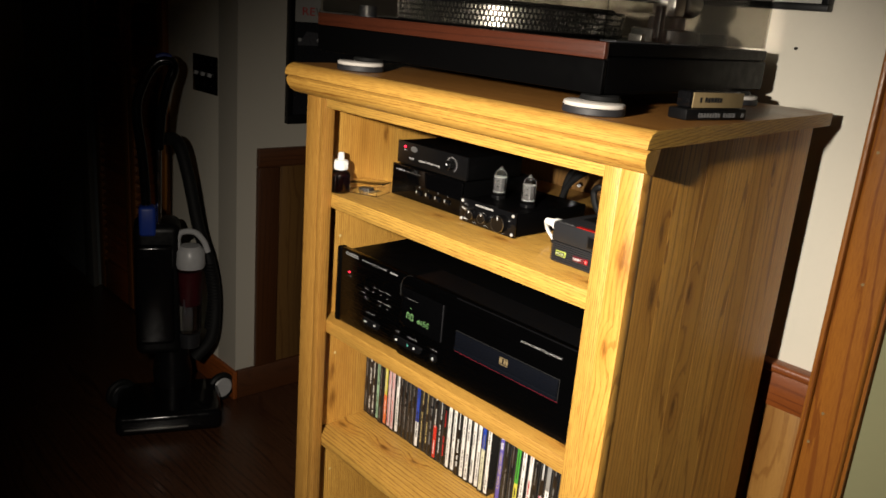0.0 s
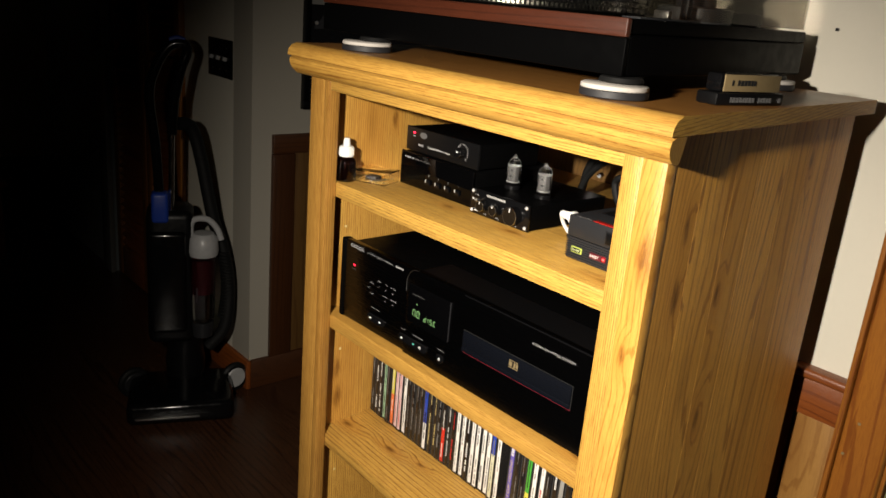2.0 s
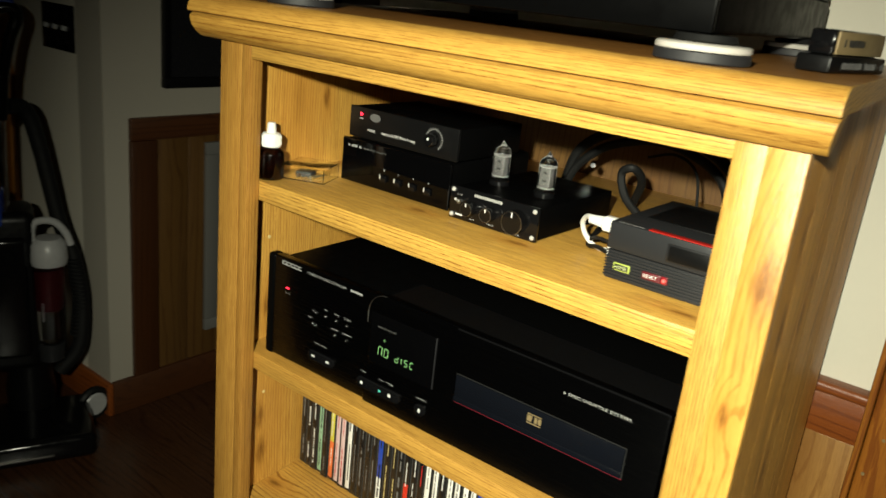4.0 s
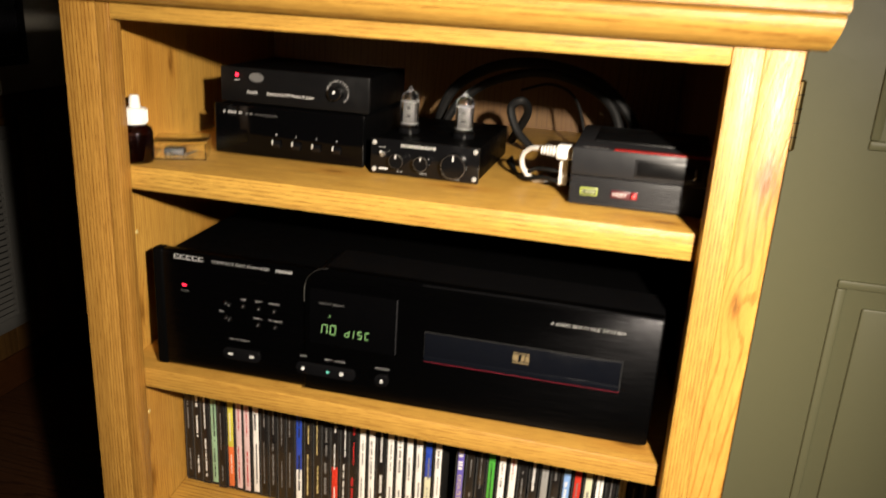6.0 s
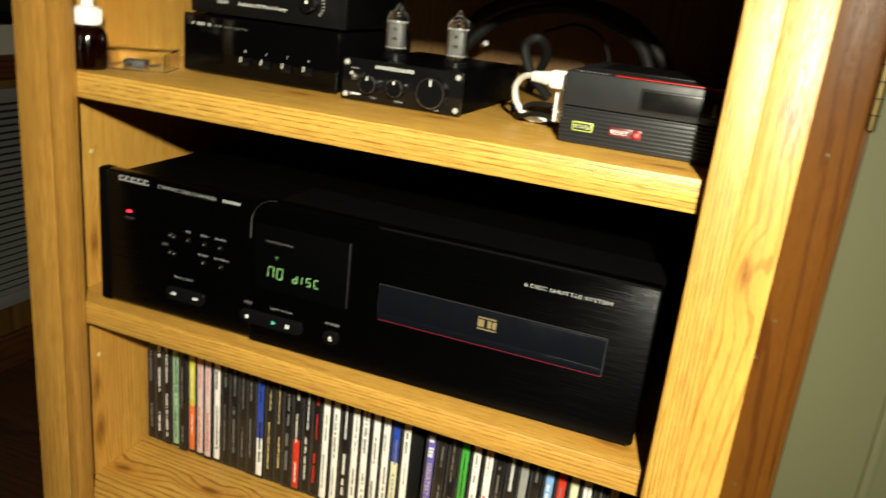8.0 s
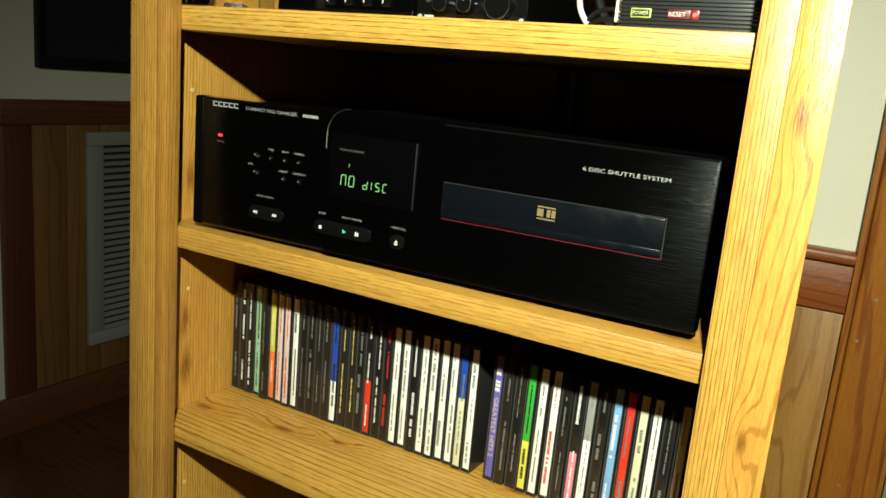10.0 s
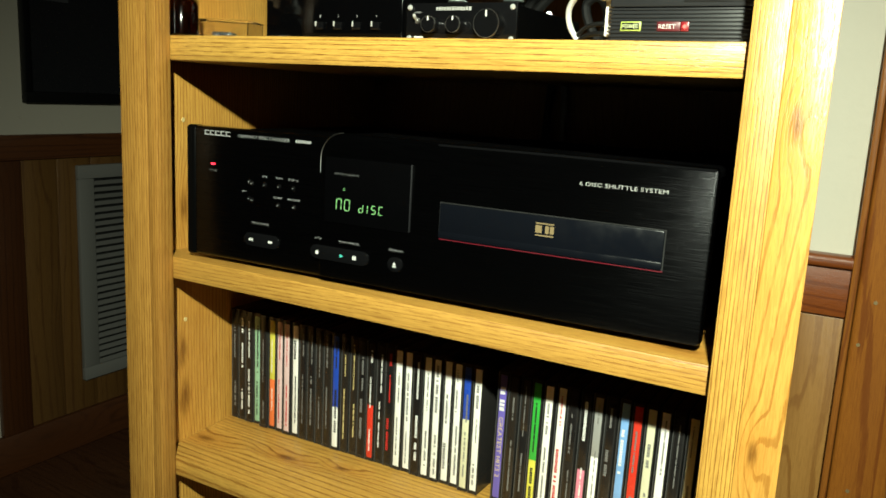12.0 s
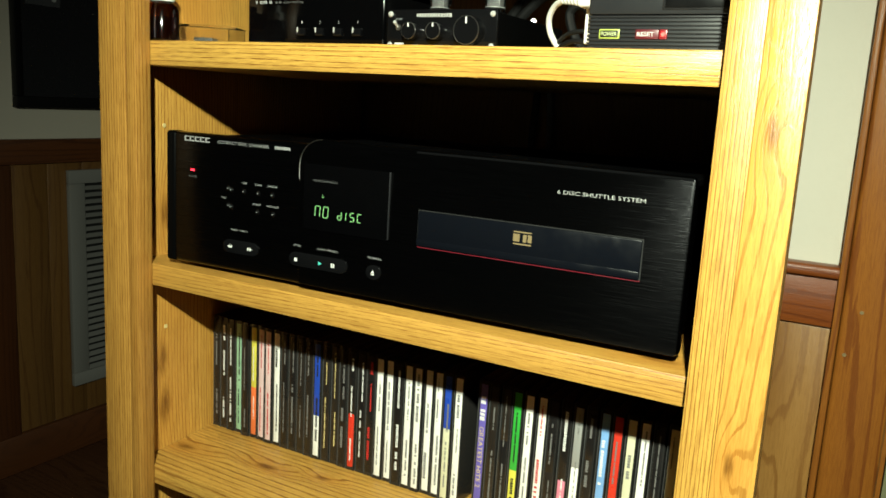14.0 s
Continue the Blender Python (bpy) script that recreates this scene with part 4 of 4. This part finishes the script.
part("toggle_nut", rod((0.2145, 0.0886, 1.0385), (0.2145, 0.0868, 1.0385), 0.0026, seg=6), steel, amp)
part("toggle", rod((0.2145, 0.0870, 1.0385), (0.2155, 0.0800, 1.0425), 0.0009, 0.0014, 10, 0.0004), bright_metal, amp)
for words, x, z, w in (("POWER", 0.2112, 1.0445, 0.0065), ("BASS", 0.2290, 1.0235, 0.0050), ("TREBLE", 0.2495, 1.0235, 0.0075), ("VOLUME", 0.2790, 1.0218, 0.0085)):
    part("lettering", letters(words, x, 0.0883, z, 0.0015, w), ink_grey, amp)
part("model_mark", strokes(0.2100, 0.2200, 0.0881, 1.0245, 1.0262, rng), ink_white, amp)
for x, r, z in ((0.2305, 0.0066, 1.0352), (0.2535, 0.0066, 1.0352), (0.2835, 0.0112, 1.0358)):
    mm = Matrix.Translation((x, 0.0885, z)) @ Matrix.Rotation(radians(90), 4, "X")
    kn = part("knob", lathe([(0, 0), (r, 0), (r, 0.010), (r * 0.93, 0.0108), (0, 0.0104)], mm, 32), black_gloss, amp)
    part("bright_ring", lathe([(r * 0.97, 0.0103), (r * 1.005, 0.0101), (r * 0.995, 0.0110), (r * 0.965, 0.0110), (r * 0.97, 0.0103)], mm, 32), steel, kn)
    part("pointer", bx((x - 0.0005, 0.0771, z + r * 0.45), (x + 0.0005, 0.0780, z + r * 0.9)), ink_white, kn)
for x in (0.2235, 0.2775):
    mm = at(x, 0.140, 1.0515)
    sock = part("tube_socket", lathe([(0, 0), (0.0105, 0), (0.0105, 0.004), (0.0088, 0.005), (0, 0.005)], mm), black_gloss, amp)
    tube = part("glass_tube", lathe([(0, 0.0042), (0.0085, 0.0045), (0.0088, 0.008), (0.0088, 0.032), (0.0070, 0.037), (0.0030, 0.0395), (0.0016, 0.043), (0, 0.0445)], mm), tube_glass, amp, "clear glass vacuum tube")
    tube.visible_shadow = False
    part("plate_box", bx((-0.0050, -0.0032, 0.009), (0.0050, 0.0032, 0.0285), 0.0010, turn=mm), plain("grey_tube_plate", (0.13, 0.13, 0.13), 0.4, 0.4), tube)
    for dz in (0.0085, 0.0290):
        part("mica_disc", lathe([(0, dz), (0.0078, dz), (0.0078, dz + 0.0005), (0, dz + 0.0005)], mm), ink_grey, tube)
    for dz, wd in ((0.0150, 0.0034), (0.0225, 0.0026)):
        part("tube_print", bx((-wd / 2, -0.0036, dz), (wd / 2, -0.0033, dz + 0.0022), turn=mm), ink_black, tube)
    for k in range(4):
        part("support_rod", rod(mm @ Vector((-0.0042 + 0.0028 * k, 0, 0.005)), mm @ Vector((-0.0042 + 0.0028 * k, 0, 0.0325)), 0.0004, seg=6), chrome, tube)
    part("getter", lathe([(0.0032, 0.0335), (0.0038, 0.0335), (0.0038, 0.0341), (0.0032, 0.0341), (0.0032, 0.0335)], mm), chrome, tube)
for x in (0.212, 0.296):
    for y in (0.105, 0.22):
        part("foot", rod((x, y, S1), (x, y, S1 + 0.0022), 0.0045), rubber, amp)

con = root("plastic_console", at(0.446, 0.12, S1), "dark grey ribbed plastic console with a red stripe", "game console", shift=(-0.0045, 0, 0.002))
part("lower_shell", bx((0.3905, 0.0655, S1 + 0.0004), (0.502, 0.185, 1.0445), 0.0016), dark_grey, con)
part("upper_shell", bx((0.3895, 0.0640, 1.0450), (0.503, 0.186, 1.0685), 0.0022), dark_grey, con)
for k in range(9):
    z = S1 + 0.0030 + 0.0026 * k
    part("rib", bx((0.3899, 0.0642, z), (0.5026, 0.0660, z + 0.0014), 0.0003), dark_grey, con)
part("port_frame", bx((0.4410, 0.0634, 1.0480), (0.4955, 0.0645, 1.0630), 0.0006), plain("port_grey", (0.012, 0.012, 0.013), 0.35), con)
part("port_flap", bx((0.4430, 0.0628, 1.0495), (0.4935, 0.0640, 1.0615), 0.0005), black_plastic, con)
part("latch", bx((0.4880, 0.0620, 1.0515), (0.4900, 0.0632, 1.0600), 0.0004), chrome, con)
part("stripe", bx((0.4230, 0.0645, 1.0683), (0.5020, 0.0720, 1.0690), 0.0002), plain("red_stripe", (0.40, 0.015, 0.012), 0.35), con, "bright red stripe")
part("top_label", strokes(0.3960, 0.4190, 0.0652, 1.0688, 1.0690, rng), ink_grey, con)
part("cartridge_bay", bx((0.405, 0.10, 1.0680), (0.495, 0.17, 1.0695), 0.0006), black_plastic, con)
pb = part("power_button", bx((0.3990, 0.0628, 1.0290), (0.4135, 0.0645, 1.0355), 0.0006), plain("lime_button", (0.42, 0.50, 0.10), 0.4), con, "lime-green power button")
part("button_inset", bx((0.4000, 0.0624, 1.0299), (0.4125, 0.0629, 1.0346), 0.0002), black_plastic, pb)
part("lettering", letters("POWER", 0.4008, 0.0621, 1.0308, 0.0029, 0.0110), plain("lime_print", (0.60, 0.66, 0.35), 0.5), pb)
rb = part("reset_button", bx((0.4245, 0.0628, 1.0290), (0.4405, 0.0645, 1.0355), 0.0006), plain("maroon_button", (0.09, 0.008, 0.013), 0.4), con, "maroon reset button")
part("lettering", letters("RESET", 0.4260, 0.0625, 1.0308, 0.0029, 0.0115), ink_white, rb)
part("light_bezel", bx((0.4407, 0.0630, 1.0290), (0.4462, 0.0645, 1.0355), 0.0006), plain("maroon_lens", (0.20, 0.010, 0.015), 0.3), con)
part("light", rod((0.4434, 0.0640, 1.0322), (0.4434, 0.0622, 1.0322), 0.0017, 0.0013, 14, 0.0004), led_hot, con, "glowing red light")

lead = root("white_cable", at(0.36, 0.085, S1), "white plug cable looping beside the console", "cable", shift=(-0.0045, 0, 0.002))
part("plug", bx((0.3740, 0.0795, 1.0525), (0.3892, 0.0905, 1.0655), 0.003, seg=3), white_plastic, lead)
for k in range(5):
    part("strain_ring", rod((0.3730 - 0.0026 * k, 0.085, 1.0590), (0.3715 - 0.0026 * k, 0.085, 1.0590), 0.0050 - 0.0003 * k, seg=16, bev=0.0004), white_plastic, lead)
part("wire", cord([(0.3745, 0.085, 1.0590), (0.362, 0.090, 1.0590), (0.350, 0.100, 1.0560), (0.3420, 0.109, 1.047), (0.3425, 0.117, 1.034), (0.352, 0.125, 1.0228), (0.372, 0.135, 1.0225), (0.383, 0.16, 1.0225), (0.378, 0.22, 1.0225), (0.36, 0.29, 1.0225)], 0.0023, 10, 8), white_plastic, lead)
part("second_plug", bx((0.3770, 0.0925, 1.0275), (0.3850, 0.1010, 1.0560), 0.0015), white_plastic, lead)

coil = root("black_cables", at(0.33, 0.26, S1), "bundle of thick black cables behind the boxes", "cable", shift=(0, 0, 0.002))
part("cable", cord([(0.205, 0.30, 1.0255), (0.225, 0.29, 1.075), (0.27, 0.285, 1.105), (0.325, 0.29, 1.112), (0.385, 0.285, 1.098), (0.425, 0.28, 1.062), (0.435, 0.25, 1.0255)], 0.0058, 10), rubber, coil)
part("cable", cord([(0.215, 0.28, 1.0245), (0.235, 0.275, 1.062), (0.275, 0.27, 1.092), (0.335, 0.275, 1.104), (0.40, 0.265, 1.080), (0.425, 0.24, 1.0245)], 0.0048, 10), rubber, coil)
part("cable", cord([(0.295, 0.30, 1.0240), (0.315, 0.27, 1.060), (0.312, 0.25, 1.076), (0.300, 0.25, 1.068), (0.308, 0.25, 1.045), (0.325, 0.26, 1.0240)], 0.0045, 10), rubber, coil)
part("thin_wire", cord([(0.300, 0.31, 1.080), (0.335, 0.30, 1.090), (0.365, 0.29, 1.075), (0.385, 0.26, 1.0220)], 0.0016, 8), rubber, coil)
part("thin_wire", cord([(0.310, 0.20, 1.0212), (0.335, 0.13, 1.0225), (0.358, 0.105, 1.030), (0.380, 0.100, 1.028), (0.395, 0.13, 1.0212)], 0.0020, 8), rubber, coil)
part("thin_wire", cord([(0.310, 0.22, 1.0212), (0.330, 0.14, 1.0222), (0.352, 0.112, 1.036), (0.378, 0.105, 1.036), (0.392, 0.14, 1.0212)], 0.0018, 8), rubber, coil)
part("plug_tip", rod((0.246, 0.288, 1.0630), (0.252, 0.276, 1.0640), 0.0042, 0.0032, 14, 0.0006), chrome, coil)
drop = root("hanging_cables", at(0.215, 0.418, 0.8194), "dark cables hanging behind the disc changer", "cable")
part("cable", cord([(0.202, 0.4195, 0.9985), (0.199, 0.419, 0.93), (0.207, 0.419, 0.87), (0.212, 0.419, 0.8225)], 0.0045, 8), rubber, drop)
part("cable", cord([(0.219, 0.4195, 0.9985), (0.222, 0.419, 0.93), (0.217, 0.419, 0.87), (0.225, 0.419, 0.8225)], 0.0045, 8), plain("grey_cable", (0.12, 0.12, 0.12), 0.5), drop)

# On top of the cabinet
T0 = TOPZ + 0.0004
for x, y in ((0.036, 0.032), (0.447, 0.030), (0.012, 0.390), (0.405, 0.390)):
    puck = root("isolation_pad", at(x, y, T0), "round white felt pad on a grey rubber disc", "pad", "pads under the turntable")
    part("rubber_disc", lathe([(0, 0), (0.0320, 0), (0.0328, 0.001), (0.0325, 0.0066), (0.031, 0.0072), (0, 0.0072)], at(x, y, T0), 40), grey_rubber, puck)
    part("felt_ring", lathe([(0, 0.0074), (0.0318, 0.0074), (0.0324, 0.0084), (0.0320, 0.0112), (0.0305, 0.0122), (0, 0.0122)], at(x, y, T0), 40), white_felt, puck)

tt = root("turntable", at(0.205, 0.195, T0 + 0.0095), "black turntable with a reddish wooden front and clear cover", "turntable", shift=(0, 0, 0.003), skew=True)
B = T0 + 0.0118
for x, y in ((0.040, 0.045), (0.446, 0.045), (0.046, 0.390), (0.439, 0.390)):
    part("foot", lathe([(0, -0.0022), (0.022, -0.0022), (0.023, -0.001), (0.021, 0.0028), (0, 0.0030)], at(x, y, B)), rubber, tt)
part("plinth", bx((-0.074, 0.0415, B + 0.0032), (0.4520, 0.452, 1.2595), 0.003, seg=3), black_case, tt)
part("upper_plinth", bx((-0.073, 0.0400, 1.2600), (0.4510, 0.451, 1.2735), 0.002), black_case, tt)
part("wood_front", bx((-0.0745, 0.0330, 1.2570), (0.4520, 0.0412, 1.2745), 0.0015), red_wood, tt, "reddish wood front strip")
part("black_front", bx((-0.0745, 0.0345, B + 0.0036), (0.4520, 0.0412, 1.2566), 0.0015), black_case, tt)
PC = at(0.168, 0.203, 1.2738)
plat = part("platter", lathe([(0, 0), (0.155, 0), (0.163, 0.003), (0.1645, 0.030), (0.1620, 0.0325), (0.150, 0.0330), (0, 0.0330)], PC, 96), plain("dark_platter_metal", (0.006, 0.006, 0.006), 0.3, 0.0, 0.12), tt)
bm = bmesh.new()
for row in range(4):
    for k in range(104):
        a = math.pi * (0.95 + 1.15 * k / 104) + 0.0174 * (row % 2)
        r = 0.1634 + 0.0003 * row
        c, s = math.cos(a), math.sin(a)
        z0 = 0.0045 + 0.0064 * row
        vs = [bm.verts.new(PC @ Vector((c * (r + 0.0009) - s * dx, s * (r + 0.0009) + c * dx, z))) for dx, z in ((-0.0014, z0), (0.0014, z0), (0.0014, z0 + 0.0044), (-0.0014, z0 + 0.0044))]
        vi = [bm.verts.new(PC @ Vector((c * (r - 0.001) - s * dx, s * (r - 0.001) + c * dx, z))) for dx, z in ((-0.0014, z0), (0.0014, z0), (0.0014, z0 + 0.0044), (-0.0014, z0 + 0.0044))]
        bm.faces.new(vs)
        for j in range(4):
            bm.faces.new((vs[j], vi[j], vi[(j + 1) % 4], vs[(j + 1) % 4]))
tagged(part("strobe_dots", bm, plain("strobe_metal", (0.40, 0.39, 0.36), 0.25, 1.0), plat, "bright strobe dots round the rim"), kind="stuff")
part("slip_mat", lathe([(0, 0.0332), (0.148, 0.0332), (0.149, 0.0345), (0.148, 0.0358), (0, 0.0358)], PC, 64), rubber, plat)
part("spindle", lathe([(0, 0.0358), (0.0036, 0.0358), (0.0036, 0.047), (0.002, 0.050), (0, 0.0505)], PC, 16), chrome, plat)
arm = part("tonearm_base", lathe([(0, 0), (0.044, 0), (0.045, 0.003), (0.045, 0.016), (0.040, 0.018), (0.024, 0.018), (0.024, 0.032), (0.018, 0.034), (0, 0.034)], at(0.383, 0.272, 1.2738), 40), plain("dark_grey_metal", (0.10, 0.10, 0.10), 0.35, 0.8), tt)
part("gimbal", bx((0.366, 0.258, 1.3080), (0.400, 0.286, 1.3330), 0.003), steel, arm)
part("arm_tube", cord([(0.383, 0.268, 1.325), (0.383, 0.20, 1.325), (0.376, 0.14, 1.324), (0.352, 0.09, 1.322), (0.338, 0.07, 1.321)], 0.0045, 12), chrome, arm)
part("counterweight", rod((0.383, 0.292, 1.325), (0.383, 0.332, 1.325), 0.018, bev=0.002), steel, arm)
part("head_shell", bx((-0.009, -0.030, -0.003), (0.009, 0.012, 0.003), 0.001, turn=at(0.331, 0.056, 1.320, -28)), grey_plastic, arm)
part("arm_rest", bx((0.402, 0.205, 1.2738), (0.412, 0.217, 1.3180), 0.002), black_plastic, arm)
part("pitch_slider", bx((0.415, 0.075, 1.2738), (0.437, 0.190, 1.2760), 0.0006), dark_grey, tt)
part("slider_knob", bx((0.417, 0.128, 1.2762), (0.435, 0.136, 1.2840), 0.001), steel, tt)
part("strobe_lamp", rod((0.012, 0.062, 1.2738), (0.012, 0.062, 1.2900), 0.013, bev=0.001), dark_grey, tt)
part("start_button", bx((-0.032, 0.050, 1.2738), (-0.006, 0.072, 1.2775), 0.001), steel, tt)
bm = bx((-0.070, 0.0345, 1.2760), (0.4480, 0.448, 1.4030))
bmesh.ops.delete(bm, geom=[f for f in bm.faces if f.normal.z < -0.5], context="FACES_ONLY")
bmesh.ops.solidify(bm, geom=bm.faces[:], thickness=0.003)
cover = part("dust_cover", bm, smoked, tt, "clear acrylic dust cover, closed")
cover.visible_shadow = False
for x in (0.05, 0.36):
    part("hinge", bx((x - 0.02, 0.4525, 1.2540), (x + 0.02, 0.466, 1.2900), 0.002), black_plastic, tt)

brush = root("record_brush", at(0.508, 0.15, T0, 80), "black record brush with a silvery label on the cabinet top", "record brush")
part("body", bx((-0.048, -0.013, 0.0), (0.048, 0.013, 0.012), 0.002), black_plastic, brush, local=True)
part("handle", bx((-0.042, -0.0095, 0.0122), (0.042, 0.0095, 0.0300), 0.003), black_gloss, brush, local=True)
face = part("label_plate", bx((-0.038, -0.0108, 0.0130), (0.042, -0.0092, 0.0290), 0.0005), label_silver, brush, "silvery gold label", True)
part("maker_mark", strokes(-0.033, 0.006, -0.0113, 0.0185, 0.0240, rng), ink_black, face, local=True)
part("lower_marks", strokes(-0.030, 0.045, -0.0137, 0.0030, 0.0080, rng), ink_dim, brush, local=True)

# Upright vacuum cleaner in the corner
VM = Matrix(((0.393, -0.92, 0, -1.313), (0.92, 0.393, 0, 0.320), (0, 0, 1, 0), (0, 0, 0, 1)))
vac = root("vacuum_cleaner", VM, "black upright vacuum cleaner with grey lid and blue details", "vacuum cleaner")


def vpart(name, bm, material, label="", parent=None):
    return part(name, bm, material, parent or vac, label, True)


vpart("cleaner_head", bx((-0.145, -0.20, 0.008), (0.160, 0.04, 0.075), 0.02, seg=4), black_gloss)
vpart("head_trim", bx((-0.12, -0.205, 0.030), (0.06, -0.196, 0.036), 0.002), steel)
vpart("brush_roll", rod((-0.13, -0.17, 0.022), (0.11, -0.17, 0.022), 0.020), rubber)
for x in (-0.14, 0.165):
    wv = vpart("wheel", rod((x, 0.015, 0.052), (x + 0.010, -0.005, 0.052), 0.048, seg=32, bev=0.006), rubber)
    vpart("wheel_hub", rod((x - 0.001, 0.017, 0.052), (x + 0.0115, -0.008, 0.052), 0.034, seg=28, bev=0.004), grey_plastic if x > 0 else dark_grey, "pale grey wheel hub" if x > 0 else "", wv)
vpart("neck", lathe([(0, 0.05), (0.055, 0.05), (0.060, 0.12), (0.050, 0.19), (0.060, 0.22), (0, 0.22)], pose(0.02, 0.02, 0)), black_plastic)
vpart("body", bx((-0.085, -0.05, 0.20), (0.05, 0.09, 0.62), 0.025, seg=4), black_plastic)
vpart("body_cover", bx((-0.08, -0.062, 0.24), (0.028, -0.03, 0.56), 0.014, seg=4), black_gloss)
vpart("blue_catch", bx((-0.068, -0.055, 0.585), (-0.02, 0.0, 0.675), 0.010, seg=3), blue_plastic, "blue release catch")
can = vpart("dust_canister", lathe([(0, 0.27), (0.030, 0.27), (0.036, 0.28), (0.040, 0.48), (0, 0.48)], pose(0.072, -0.03, 0)), can_clear, "dusty clear dust canister")
vpart("filter", lathe([(0, 0.36), (0.024, 0.36), (0.030, 0.47), (0, 0.47)], pose(0.072, -0.03, 0)), red_plastic, "dark red filter", can)
vpart("canister_foot", lathe([(0, 0.22), (0.030, 0.22), (0.034, 0.268), (0, 0.268)], pose(0.072, -0.03, 0)), dark_grey, "", can)
vpart("grey_lid", lathe([(0, 0.482), (0.042, 0.482), (0.045, 0.495), (0.042, 0.535), (0.030, 0.550), (0, 0.553)], pose(0.076, -0.03, 0)), grey_plastic, "light grey canister lid")
vpart("lid_handle", cord([(0.040, -0.035, 0.53), (0.041, -0.035, 0.575), (0.055, -0.035, 0.594), (0.090, -0.035, 0.592), (0.115, -0.035, 0.565), (0.128, -0.035, 0.530)], 0.009, 10), grey_plastic)
vpart("wand", rod((-0.014, -0.02, 0.60), (-0.008, -0.02, 0.845), 0.0085, seg=18), chrome, "chrome wand")
vpart("wand_top", rod((-0.008, -0.02, 0.84), (0.000, -0.02, 0.96), 0.014, 0.016, 18, 0.003), black_gloss)
vpart("handle_loop", cord([(-0.002, -0.02, 0.93), (0.018, -0.02, 1.02), (0.036, -0.02, 1.075), (0.024, -0.02, 1.096), (-0.012, -0.02, 1.085), (-0.046, -0.02, 1.03), (-0.066, -0.02, 0.95), (-0.052, -0.02, 0.80), (-0.044, -0.02, 0.62)], 0.014, 12), black_gloss)
vpart("blue_grip", cord([(0.030, -0.02, 1.104), (0.011, -0.02, 1.110), (-0.010, -0.02, 1.103)], 0.008, 10), blue_plastic, "blue grip insert")
hose = vpart("hose", cord([(0.005, 0.0, 0.87), (0.045, 0.025, 0.855), (0.072, 0.035, 0.76), (0.105, 0.035, 0.58), (0.135, 0.03, 0.48), (0.152, 0.02, 0.36), (0.140, 0.01, 0.23), (0.09, 0.01, 0.16)], 0.019, 14, 10), rubber)
for k in range(20):
    z = 0.26 + 0.011 * k
    vpart("hose_ring", rod((0.148 - 0.0004 * abs(k - 9) ** 1.5, 0.018, z), (0.148 - 0.0004 * abs(k - 9) ** 1.5, 0.018, z + 0.005), 0.0205, seg=18, bev=0.0015), rubber, "", hose)
vpart("cord_hook", bx((0.055, -0.055, 0.335), (0.060, -0.045, 0.385), 0.002), grey_plastic)
